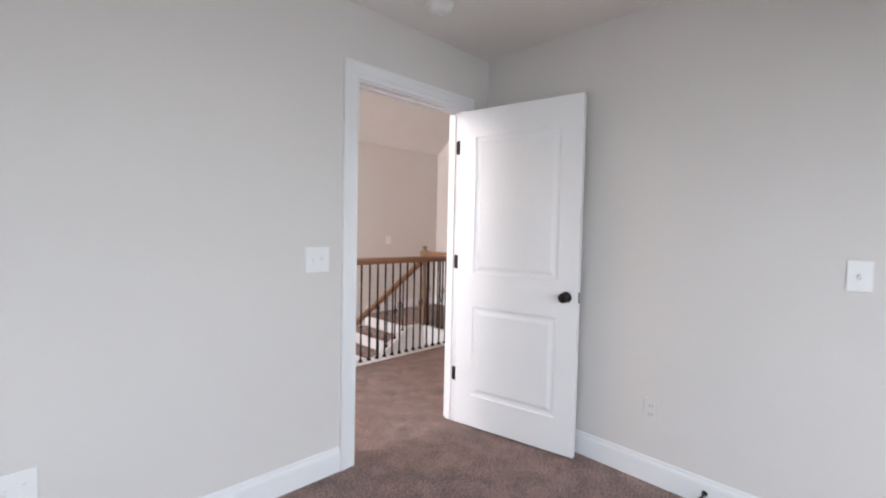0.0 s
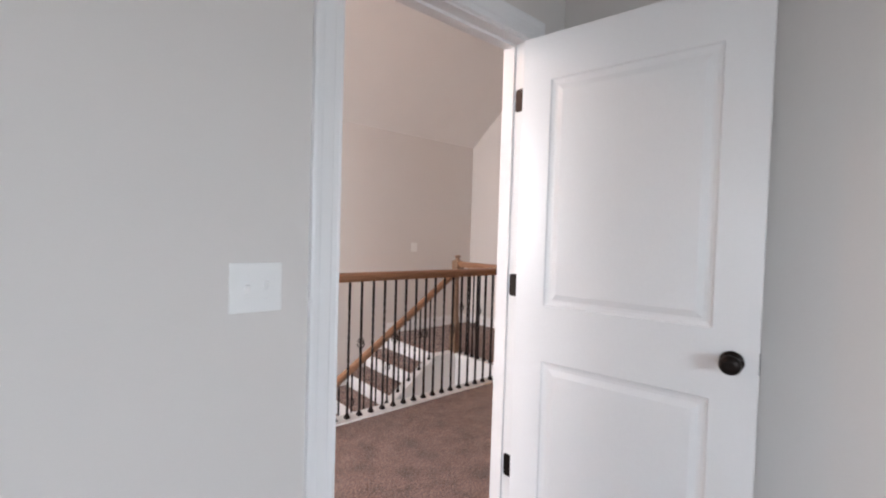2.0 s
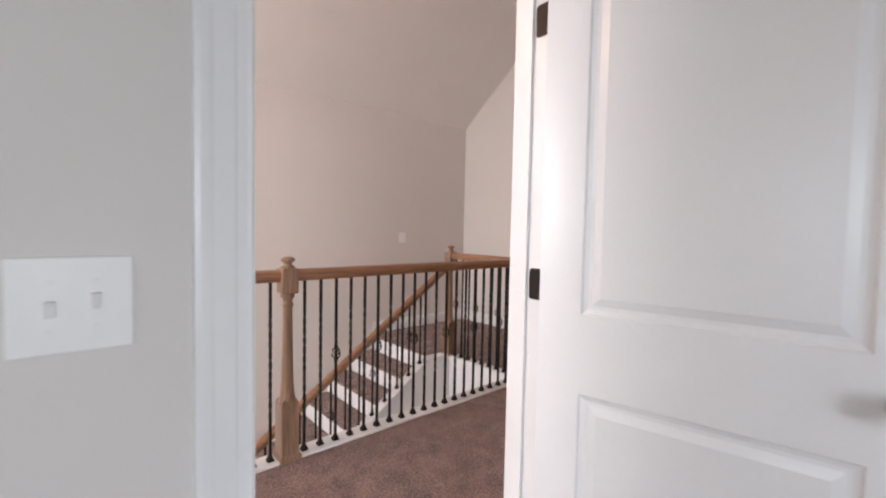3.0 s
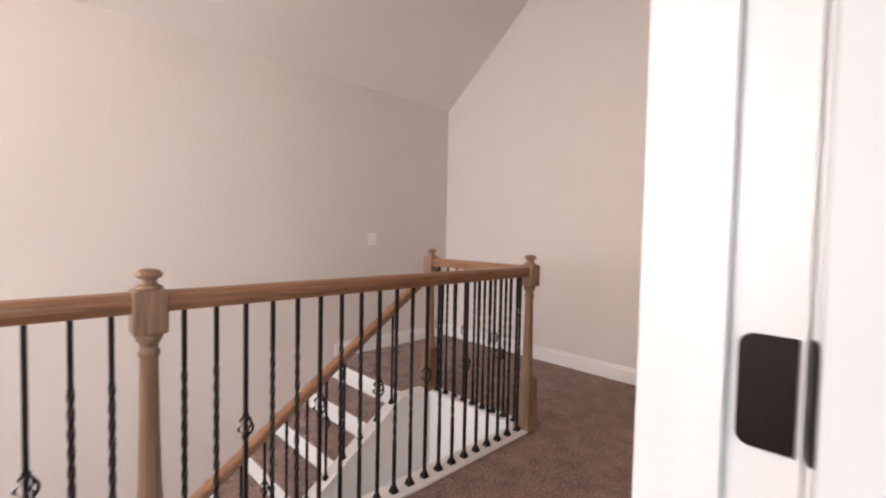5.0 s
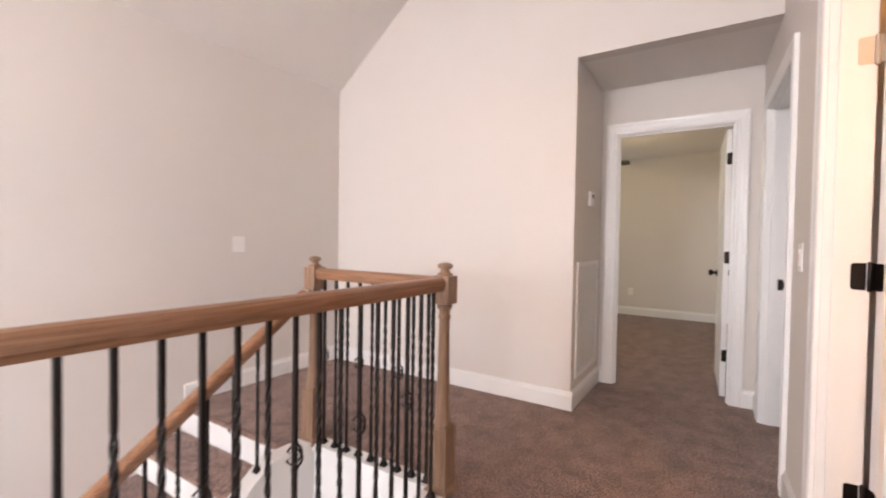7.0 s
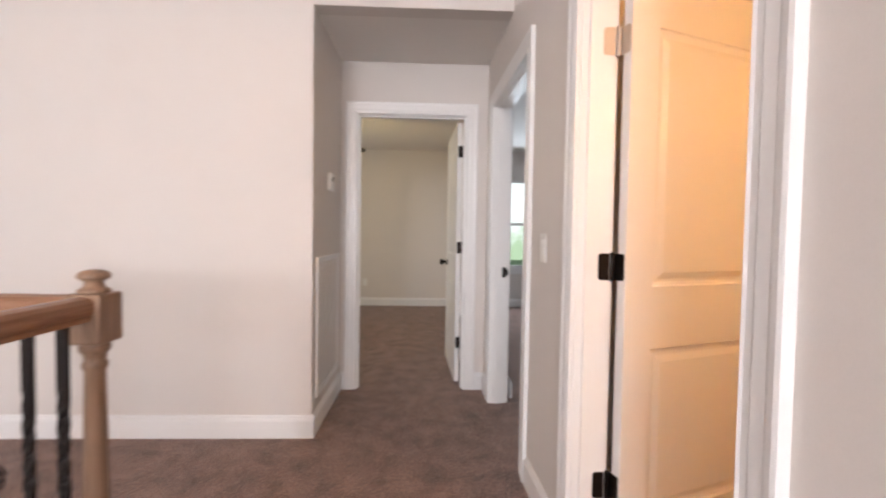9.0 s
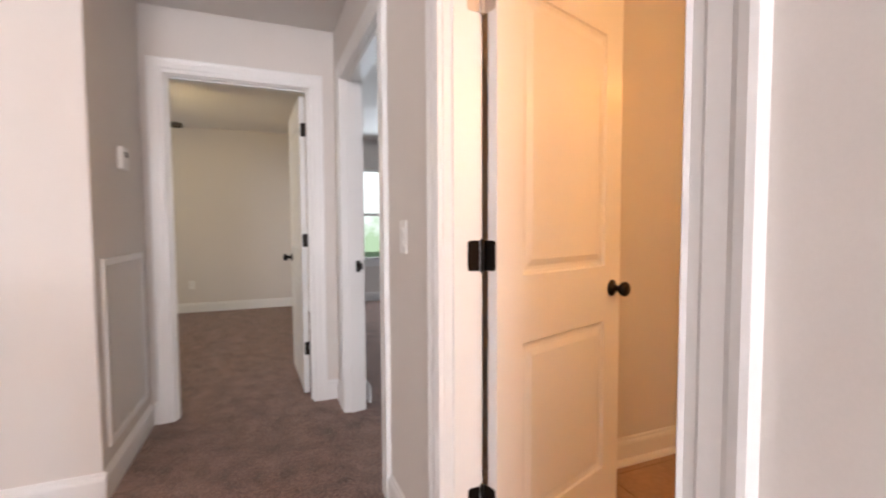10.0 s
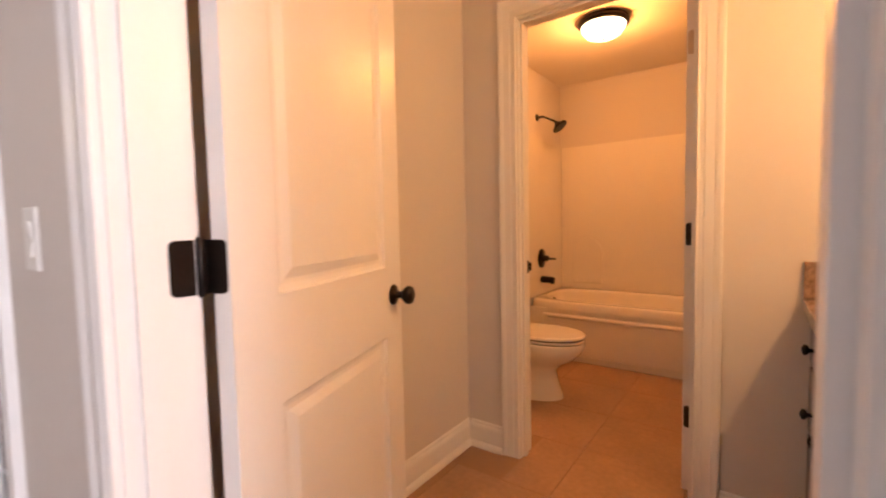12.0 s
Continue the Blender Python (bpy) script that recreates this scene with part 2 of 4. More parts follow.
wall_x("wall_hall_south", SX0 - WT, 2.2, 0.0, WT, 0.0, WALLTOP, [(-4.95, -3.65, 0.5, 2.3), rough(D1), rough(D2)])
wall_x("wall_hall_south_east", 2.2, ENDX + 0.05, 0.0, WT, 0.0, WALLTOP, [rough(D4)]).matrix_basis = SKEW
wall_x("wall_between_bedrooms", ENDX + 0.05, R3X, 0.0, WT, 0.0, WALLTOP)
wall_x("wall_hall_south_upper", SX0, HALLX, 0.0, WT, WALLTOP, 2.62)
wall_y("wall_bedroom_east", BY0, 0.0, BX1, VX0, 0.0, WALLTOP)
wall_y("wall_bedroom_west", BY0 - WT, 0.0, BX0 - WT, BX0, 0.0, WALLTOP, [(-2.45, -1.05, 0.65, 2.15)])
wall_x("wall_bedroom_south", BX0, VX0, BY0 - WT, BY0, 0.0, WALLTOP, [(-2.45, -0.75, 0.65, 2.15)])
wall_x("wall_stair_north", SX0 - WT, HALLX, FARY, FARY + WT, -2.75, 2.62)
wall_y("wall_stair_west", WT, FARY, SX0 - WT, SX0, -2.75, 4.4, [(1.0, 3.0, 0.9, 3.1)])
wall_y("wall_hall_east", HALLY + 0.0, FARY + WT, HALLX, HALLX + WT, 0.0, 4.4)
wall_y("wall_hall_east_above", WT, HALLY, HALLX, HALLX + WT, H, 4.4)
wall_x("wall_alcove_north", HALLX + WT, ENDX, HALLY, HALLY + WT, 0.0, WALLTOP)
wall_y("wall_hall_end", WT, R3Y, ENDX, ENDX + WT, 0.0, WALLTOP, [rough(D3)])
wall_y("wall_house_east", TY0 - WT, R3Y + WT, R3X, R3X + WT, 0.0, WALLTOP, [(-1.66, -0.71, 0.64, 2.08)])
wall_x("wall_far_bedroom_north", HALLX + WT, R3X, R3Y, R3Y + WT, 0.0, WALLTOP, [(5.1, 6.5, 0.65, 2.1)])
wall_x("wall_side_bedroom_south", TX1 + WT, R3X, TY0 - WT, TY0, 0.0, WALLTOP)
wall_y("wall_vanity_east", VY, 0.0, VX1, VX1 + WT, 0.0, WALLTOP)
wall_x("wall_vanity_south", VX0, TX1 + WT, VY - WT, VY, 0.0, WALLTOP, [rough(D5)])
wall_y("wall_tub_east", TY0, VY - WT, TX1, TX1 + WT, 0.0, WALLTOP)
wall_x("wall_tub_south", VX0, TX1 + WT, TY0 - WT, TY0, 0.0, WALLTOP)
wall_y("wall_tub_west", TY0, VY - WT, VX0, VX0 + WT, 0.0, WALLTOP)

# outer walls of the storey below
LOW = (-3.0, -0.2)
for nm, x0, x1, y0, y1 in (("wall_lower_south", BX0 - WT, R3X + WT, TY0 - WT, TY0), ("wall_lower_west", BX0 - WT, BX0, TY0, 0.0), ("wall_lower_east", R3X, R3X + WT, TY0, R3Y), ("wall_lower_north", HALLX + WT, R3X + WT, R3Y, R3Y + WT), ("wall_lower_inner", HALLX, HALLX + WT, 0.0, R3Y + WT), ("wall_lower_hall", SX0, HALLX, 0.0, WT)):
    setting(nm, SIDING, [(x0, x1, y0, y1, *LOW)], "plain grey siding of the storey below", "wall")

# ceilings
setting("ceiling_bedroom", CEIL, [(BX0, VX0, BY0, 0.0, H, H + 0.05)], "matt off-white textured bedroom ceiling", "ceiling")
setting("ceiling_bath", CEIL, [(VX0, TX1, TY0, 0.0, H, H + 0.05)], "matt off-white bathroom ceiling", "ceiling")
setting("ceiling_side_bedroom", CEIL, [(TX1 + WT, R3X, TY0, 0.05, H2, H2 + 0.05)], "matt off-white side bedroom ceiling", "ceiling")
setting("ceiling_alcove", CEIL, [(HALLX + WT, ENDX, WT, HALLY, H, H + 0.05)], "low flat drywall ceiling of the short hall", "ceiling")
setting("ceiling_closet", CEIL, [(HALLX + WT, ENDX, HALLY + WT, R3Y, H, H + 0.05)], "plain drywall ceiling of the closet", "ceiling")
setting("ceiling_far_bedroom", CEIL, [(ENDX + WT, R3X, WT, R3Y, H2, H2 + 0.05)], "matt off-white far bedroom ceiling", "ceiling")
RIDGE, PITCH = 1.84, 0.80
zr = 2.575 + PITCH * (FARY - RIDGE)
for nm, ya, za, yb, zb in (("ceiling_vault_north", FARY + 0.05, 2.575 - 0.05 * PITCH, RIDGE, zr), ("ceiling_vault_south", RIDGE, zr, 0.05, 2.55)):
    bm = bmesh.new()
    prism(bm, [(ya, za), (yb, zb), (yb, zb + 0.08), (ya, za + 0.08)], (SX0 - 0.05, 0, 0), (0, 1, 0), (0, 0, 1), (1, 0, 0), HALLX - SX0 + 0.1)
    tagged(part(nm, bm, CEIL), "sloping painted drywall vault over the stairs", "ceiling", kind="structure")

# floors
VOIDX, VOIDY = 1.755, 1.53
NOSE, CAP0, CAP1 = 1.67, 2.305, 2.405
setting("floor", CARPET, [
    (BX0, BX1, BY0, 0.0, -0.2, 0.0), (SX0, D2[0], 0.0, VOIDY - 0.11, -0.2, 0.0), (D2[0], D2[1], 0.05, VOIDY - 0.11, -0.2, 0.0), (D2[1], ENDX, 0.0, VOIDY - 0.11, -0.2, 0.0),
    (VOIDX + 0.1, HALLX, VOIDY - 0.11, FARY + WT, -0.2, 0.0), (NOSE, VOIDX + 0.1, CAP1, FARY, -0.2, 0.0),
    (ENDX, R3X, 0.0, R3Y, -0.2, 0.0), (HALLX, ENDX, VOIDY - 0.11, R3Y, -0.2, 0.0), (TX1 + WT, R3X, TY0, 0.0, -0.2, 0.0), (VX1 + WT, TX1 + WT, VY, 0.0, -0.2, 0.0)],
    "brown cut-pile carpet running through hall and bedrooms", "floor")
setting("floor_lower", TILE, [(SX0, HALLX, WT, FARY, -2.85, -2.75)], "tan floor of the storey below the stairs", "floor")
setting("floor_bath", GROUT, [(VX0, TX1, TY0, 0.0, -0.2, -0.003), (D2[0], D2[1], 0.0, 0.05, -0.2, -0.003)], "grout bed under the bathroom floor tiles", "floor")
setting("wall_void_east", TRIM, [(VOIDX + 0.02, VOIDX + 0.1, VOIDY, CAP1, -2.75, -0.03)], "white painted wall below the landing edge", "wall")
setting("wall_void_south", TRIM, [(SX0, VOIDX + 0.1, VOIDY - 0.09, VOIDY, -2.75, -0.03)], "white painted wall below the gallery edge", "wall")


# ---- trim ----
CASE = [(0.0, 0.0), (0.086, 0.0), (0.086, 0.020), (0.078, 0.022), (0.066, 0.020), (0.058, 0.017), (0.030, 0.016), (0.024, 0.013), (0.010, 0.013), (0.004, 0.016), (0.0, 0.013)]
BASE = [(0.0, 0.0), (0.015, 0.0), (0.015, 0.098), (0.012, 0.108), (0.007, 0.114), (0.006, 0.124), (0.0, 0.130)]


def casing(o, a, n, width, parent):
    """Mitred casing round an opening whose foot starts at o, along a, on the face with normal n."""
    o, a, n, up = Vector(o), Vector(a), Vector(n), Vector((0, 0, 1))
    r = 0.006
    for nm, oo, u, w, ln, k0, k1 in (("casing_leg", o - a * r, -a, up, DH + r, 0, 1), ("casing_leg", o + a * (width + r), a, up, DH + r, 0, 1), ("casing_head", o - a * r + up * (DH + r), up, a, width + 2 * r, -1, 1)):
        bm = bmesh.new()
        prism(bm, CASE, oo, u, n, w, ln, k0, k1)
        part(nm, bm, TRIM, parent)


def doorway(name, o, a, n, width, label, stop):
    """Lining, stops and casings of a doorway; o is on the wall face with normal n; stop: depth of the stop behind that face."""
    o, a, n = Vector(o), Vector(a), Vector(n)
    root = empty(name, None, label, "door frame", kind="structure")
    casing(o, a, n, width, root)
    casing(o - n * WT, a, -n, width, root)
    for nm, s0, s1, z0, z1 in (("jamb", -J, 0.0, 0.0, DH + J), ("jamb", width, width + J, 0.0, DH + J), ("head_jamb", 0.0, width, DH, DH + J)):
        bm = bmesh.new()
        prism(bm, [(s0, 0.0), (s1, 0.0), (s1, -WT), (s0, -WT)], o + Vector((0, 0, z0)), a, n, (0, 0, 1), z1 - z0)
        part(nm, bm, TRIM, root)
    for s0, s1, z0, z1 in ((0.0, 0.010, 0.0, DH), (width - 0.010, width, 0.0, DH), (0.010, width - 0.010, DH - 0.010, DH)):
        bm = bmesh.new()
        prism(bm, [(s0, -stop), (s1, -stop), (s1, -stop - 0.034), (s0, -stop - 0.034)], o + Vector((0, 0, z0)), a, n, (0, 0, 1), z1 - z0)
        part("door_stop", bm, TRIM, root)
    return root


X, Y = Vector((1, 0, 0)), Vector((0, 1, 0))
doorway("door_1", (D1[0], 0, 0), X, -Y, D1[1] - D1[0], "white moulded casing round the bedroom doorway", 0.05)
doorway("door_2", (D2[0], 0, 0), X, -Y, D2[1] - D2[0], "white moulded casing round the vanity room doorway", 0.05)
frame4 = doorway("door_4", (D4[0], 0, 0), X, -Y, D4[1] - D4[0], "white moulded casing round the side bedroom doorway", 0.05)
frame4.matrix_basis = SKEW
doorway("door_3", (ENDX + WT, D3[0], 0), Y, X, D3[1] - D3[0], "white moulded casing round the end bedroom doorway", 0.05)
frame5 = doorway("door_5", (D5[0], VY - WT, 0), X, -Y, D5[1] - D5[0], "white moulded casing round the tub room doorway", 0.05)
bm = bmesh.new()
box(bm, D4[1] - 0.004, D4[1] + 0.001, 0.012, 0.040, 0.88, 0.95, 0.001)
box(bm, D4[1] - 0.014, D4[1] - 0.002, 0.000, 0.014, 0.895, 0.935, 0.002)
part("strike_plate", bm, BRONZE, frame4, "dark bronze strike plate")
bm = bmesh.new()
box(bm, D5[1] - 0.003, D5[1] + 0.001, VY - 0.098, VY - 0.064, 0.885, 0.945, 0.001)
box(bm, D5[1] - 0.010, D5[1] - 0.002, VY - 0.112, VY - 0.099, 0.895, 0.935, 0.002)
part("strike_plate", bm, BRONZE, frame5, "dark bronze strike plate")


def baseboard(x0, y0, x1, y1, nx, ny):
    d = Vector((x1 - x0, y1 - y0, 0))
    bm = bmesh.new()
    prism(bm, BASE, (x0, y0, 0.0), (nx, ny, 0), (0, 0, 1), d.normalized(), d.length)
    return tagged(part("baseboard", bm, TRIM), "white moulded baseboard along the wall", "baseboard", kind="structure")


C = 0.094
for r in ((BX0, 0, D1[0] - C, 0, 0, -1), (D1[1] + C, 0, BX1, 0, 0, -1), (BX1, BY0, BX1, -0.016, -1, 0), (BX0, BY0, BX0, 0, 1, 0), (BX0, BY0, BX1, BY0, 0, 1),
          (SX0, WT, D1[0] - C, WT, 0, 1), (D1[1] + C, WT, D2[0] - C, WT, 0, 1),
          (HALLX, HALLY - 0.015, HALLX, FARY, -1, 0), (HALLX, HALLY, ENDX - 0.0, HALLY, 0, -1), (NOSE, FARY, HALLX - 0.016, FARY, 0, -1),
          (ENDX, WT, ENDX, D3[0] - C, -1, 0), (ENDX, D3[1] + C, ENDX, HALLY - 0.016, -1, 0),
          (R3X, WT, R3X, R3Y, -1, 0), (ENDX + WT, WT, R3X - 0.016, WT, 0, 1), (ENDX + WT, R3Y, R3X - 0.016, R3Y, 0, -1), (ENDX + WT, D3[1] + C, ENDX + WT, R3Y - 0.016, 1, 0),
          (R3X, TY0, R3X, -0.016, -1, 0), (D4[1] + C, 0, R3X, 0, 0, -1),
          (VX1, VY, VX1, 0, -1, 0), (D5[1] + C, VY, VX1 - 0.016, VY, 0, 1), (1.24, VY, D5[0] - C, VY, 0, 1),
          (TX1, -3.05, TX1, VY - WT, -1, 0)):
    baseboard(*r)
for r in ((D2[1] + C, WT, D4[0] - C, WT, 0, 1), (D4[1] + C, WT, ENDX - 0.018, WT, 0, 1)):
    baseboard(*r).matrix_basis = SKEW
SHOEM = [(0.0, 0.0), (0.032, 0.0), (0.031, 0.010), (0.027, 0.019), (0.021, 0.025), (0.015, 0.027), (0.0, 0.027)]
for x0, y0, x1, y1, nx, ny in ((VX1, VY, VX1, -0.01, -1, 0), (D5[1] + C, VY, VX1 - 0.033, VY, 0, 1), (1.25, VY, D5[0] - C, VY, 0, 1), (TX1, -3.03, TX1, VY - WT, -1, 0)):
    d = Vector((x1 - x0, y1 - y0, 0))
    bm = bmesh.new()
    prism(bm, SHOEM, (x0, y0, 0.0005), (nx, ny, 0), (0, 0, 1), d.normalized(), d.length)
    tagged(part("shoe_moulding", bm, TRIM), "white quarter-round shoe moulding at the tiled floor", "trim", kind="structure")


# ---- doors ----
def leaf_mesh(w, s, gap, off):
    """Two-panel moulded door leaf; hinge edge at x = gap, face off from the pin, thickness on the s side of y."""
    bm = bmesh.new()
    x0, x1, z0, z1, th = gap, gap + w, 0.015, 2.035, 0.035
    xs, zs = [x0, x0 + 0.118, x1 - 0.118, x1], [z0, 0.215, 0.792, 1.004, 1.865, z1]
    for side in (0, 1):
        yb = s * (off + th * side)
        inn = s * (1 if side == 0 else -1)
        for i in range(3):
            for j in range(5):
                a, b, c, d = xs[i], xs[i + 1], zs[j], zs[j + 1]
                if i == 1 and j in (1, 3):
                    last = None
                    for ins, dep in ((0, 0), (0.005, 0.006), (0.016, 0.0090), (0.026, 0.0090), (0.048, 0.002)):
                        ring = [bm.verts.new((px, yb + inn * dep, pz)) for px, pz in ((a + ins, c + ins), (b - ins, c + ins), (b - ins, d - ins), (a + ins, d - ins))]
                        if last:
                            for k in range(4):
                                bm.faces.new((last[k], last[(k + 1) % 4], ring[(k + 1) % 4], ring[k]))
                        last = ring
                    bm.faces.new(last)
                else:
                    bm.faces.new([bm.verts.new((px, yb, pz)) for px, pz in ((a, c), (b, c), (b, d), (a, d))])
    ya, yb = s * off, s * (off + th)
    for q in (((x0, ya, z0), (x0, yb, z0), (x0, yb, z1), (x0, ya, z1)), ((x1, ya, z0), (x1, yb, z0), (x1, yb, z1), (x1, ya, z1)),
              ((x0, ya, z0), (x1, ya, z0), (x1, yb, z0), (x0, yb, z0)), ((x0, ya, z1), (x1, ya, z1), (x1, yb, z1), (x0, yb, z1))):
        bm.faces.new([bm.verts.new(p) for p in q])
    bmesh.ops.remove_doubles(bm, verts=bm.verts, dist=0.0002)
    bmesh.ops.recalc_face_normals(bm, faces=bm.faces)
    return bm


def rounded(a, b, h=0.045, r=0.010):
    """Plate outline from a to b, square at a and rounded at b."""
    d = r if b > a else -r
    pts = [(a, -h)]
    for k in range(5):
        t = k * math.pi / 8
        pts.append((b - d + d * math.sin(t), -h + r - r * math.cos(t)))
    for k in range(5):
        t = k * math.pi / 8
        pts.append((b - d + d * math.cos(t), h - r + r * math.sin(t)))
    return pts + [(a, h)]


def door(w, s, px, py, closed, swing, label, pale_top=False, gap=0.012, off=0.012, jamb=-0.001, backset=0.065):
    """A leaf on three hinges. closed: heading of the shut leaf; swing: degrees it stands open."""
    root = empty("panel_door", pose(px, py, 0, 0, 0, closed + swing), label, "door")
    leaf = part("leaf", leaf_mesh(w, s, gap, off), DOORP, root)
    kx = gap + w - backset
    for side in (0, 1):
        y = s * (off + 0.035 * side)
        d = -s if side == 0 else s
        bm = bmesh.new()
        lathe(bm, [(0.031, 0), (0.032, d * 0.004), (0.027, d * 0.009), (0.012, d * 0.012), (0.011, d * 0.030), (0.019, d * 0.036), (0.027, d * 0.046), (0.029, d * 0.055), (0.025, d * 0.064), (0.012, d * 0.069)], (kx, y, 0.915), 'Y', 24)
        part("knob", bm, BRONZE, root, "round dark bronze knob")
    boxes("latch_plate", BRONZE, [(gap + w - 0.001, gap + w + 0.0015, s * (off + 0.0175) - 0.012, s * (off + 0.0175) + 0.012, 0.885, 0.945)], root, "dark bronze latch plate")
    c = math.radians(-swing)
    for k, z in enumerate((0.325, 1.07, 1.815)):
        # the top hinge's reflection is put into its colour
        mat = HINGEGLINT if pale_top and k == 2 else BRONZE
        bm = bmesh.new()
        lathe(bm, [(0.004, -0.050), (0.0065, -0.046), (0.0065, 0.046), (0.004, 0.050)], (0, 0, z), 'Z', 12)
        g0 = len(bm.verts)
        prism(bm, rounded(s * 0.001, s * (off + 0.030)), (gap - 0.0030, 0, z), (0, 1, 0), (0, 0, 1), (1, 0, 0), 0.0025)
        box(bm, 0.0, gap - 0.0005, min(0, s * 0.003), max(0, s * 0.003), z - 0.045, z + 0.045)
        bm.verts.ensure_lookup_table()
        n1 = len(bm.verts)
        prism(bm, rounded(s * (off - 0.002), s * (off + 0.036)), (jamb - 0.0005, 0, z), (0, 1, 0), (0, 0, 1), (1, 0, 0), 0.0030)
        bm.verts.ensure_lookup_table()
        for v in list(bm.verts)[n1:]:
            x, y = v.co.x, v.co.y
            v.co.x, v.co.y = x * math.cos(c) - y * math.sin(c), x * math.sin(c) + y * math.cos(c)
        part("hinge", bm, mat, root, "hinge coloured pale for the warm light it reflects" if mat is HINGEGLINT else "dark bronze hinge")
    return root


door(0.79, -1, D1[1] + 0.015, 0.002, 180, 101.2, "white two-panel bedroom door standing open", gap=0.005, off=0.004, jamb=0.015)
door(0.725, -1, D2[1] - 0.001, -0.012, 180, 109.3, "white two-panel vanity room door standing open", True)
door(0.76, 1, ENDX + WT + 0.012, D3[0] + 0.001, 90, -87, "white two-panel door open into the end bedroom")
door(0.68, 1, D5[0] + 0.001, VY - WT - 0.012, 0, -96, "white two-panel tub room door standing open", True)


# ---- railing and stairs ----
def newel_meshes():
    """Turned shaft, square base, square top block and finial."""
    shaft = bmesh.new()
    lathe(shaft, [(0.044, 0.300), (0.041, 0.325), (0.037, 0.34), (0.035, 0.36), (0.031, 0.42), (0.027, 0.60), (0.024, 0.80), (0.029, 0.812), (0.029, 0.822), (0.024, 0.828), (0.026, 0.845), (0.034, 0.855), (0.036, 0.868), (0.030, 0.880)], seg=24)
    base = bmesh.new()
    prism(base, [(-0.058, 0.0), (0.058, 0.0), (0.058, 0.022), (0.046, 0.036), (0.046, 0.300), (0.036, 0.322), (-0.036, 0.322), (-0.046, 0.300), (-0.046, 0.036), (-0.058, 0.022)], (0, -0.046, 0), (1, 0, 0), (0, 0, 1), (0, 1, 0), 0.092)
    for v in base.verts:
        if v.co.z < 0.03:
            v.co.y *= 1.26
        elif v.co.z > 0.31:
            v.co.y *= 0.78
    block = bmesh.new()
    box(block, -0.044, 0.044, -0.044, 0.044, 0.875, 1.005, 0.007)
    finial = bmesh.new()
    lathe(finial, [(0.034, 1.003), (0.037, 1.008), (0.036, 1.014), (0.027, 1.018), (0.022, 1.024), (0.021, 1.033), (0.026, 1.037), (0.034, 1.041), (0.037, 1.047), (0.035, 1.054), (0.027, 1.061), (0.014, 1.065), (0.004, 1.066)], seg=24)
    return [(n, mesh_of(n, m, OAKZ)) for n, m in (("newel_post", shaft), ("base_block", base), ("top_block", block), ("finial", finial))]


def bar_rings(bm, rings, half):
    """A square bar through (z, turn in degrees)."""
    prev = None
    for z, turn in rings:
        a0 = math.radians(turn + 45)
        ring = [bm.verts.new((half * 1.414 * math.cos(a0 + k * math.pi / 2), half * 1.414 * math.sin(a0 + k * math.pi / 2), z)) for k in range(4)]
        if prev:
            for k in range(4):
                bm.faces.new((prev[k], prev[(k + 1) % 4], ring[(k + 1) % 4], ring[k]))
        else:
            bm.faces.new(ring[::-1])
        prev = ring
    bm.faces.new(prev)


def twisted_mesh(h):
    bm = bmesh.new()
    z0, z1, n = h * 0.24, h * 0.80, 36
    rings = [(0.0, 0)] + [(z0 + (z1 - z0) * i / n, 900 * i / n) for i in range(n + 1)] + [(h, 900)]
    bar_rings(bm, rings, 0.0065)
    return mesh_of("baluster", bm, IRON)


def plain_mesh(h):
    bm = bmesh.new()
    bar_rings(bm, [(0.0, 0), (h, 0)], 0.0065)
    return mesh_of("baluster", bm, IRON)


def basket_mesh(r, half):
    """Four wires that bulge out and twist about the bar, with a collar at each end."""
    bm = bmesh.new()
    for k in range(4):
        prev = None
        for i in range(13):
            f = i / 12
            z = -half + 2 * half * f
            rad = 0.005 + r * math.sin(math.pi * f) ** 0.8
            a = k * math.pi / 2 + f * math.pi * 1.0
            c = Vector((rad * math.cos(a), rad * math.sin(a), z))
            out, tang = Vector((math.cos(a), math.sin(a), 0)), Vector((-math.sin(a), math.cos(a), 0))
            w = 0.0044
            ring = [bm.verts.new(c + out * w * p + (tang * 0.7 + Vector((0, 0, 0.7))) * w * q) for p, q in ((1, 0), (0, 1), (-1, 0), (0, -1))]
            if prev:
                for j in range(4):
                    bm.faces.new((prev[j], prev[(j + 1) % 4], ring[(j + 1) % 4], ring[j]))
            prev = ring
    for z in (-half - 0.008, half - 0.004):
        lathe(bm, [(0.008, z), (0.011, z + 0.004), (0.011, z + 0.009), (0.008, z + 0.012)], seg=10)
    bmesh.ops.recalc_face_normals(bm, faces=bm.faces)
    return mesh_of("basket", bm, IRON)


def shoe_mesh():
    bm = bmesh.new()
    for z0, z1, a, b in ((0.0, 0.008, 0.017, 0.017), (0.008, 0.024, 0.016, 0.010), (0.024, 0.030, 0.010, 0.009)):
        lo = [bm.verts.new((x * a, y * a, z0)) for x, y in ((-1, -1), (1, -1), (1, 1), (-1, 1))]
        hi = [bm.verts.new((x * b, y * b, z1)) for x, y in ((-1, -1), (1, -1), (1, 1), (-1, 1))]
        bm.faces.new(lo[::-1])
        bm.faces.new(hi)
        for k in range(4):
            bm.faces.new((lo[k], lo[(k + 1) % 4], hi[(k + 1) % 4], hi[k]))
    return mesh_of("shoe", bm, IRON)


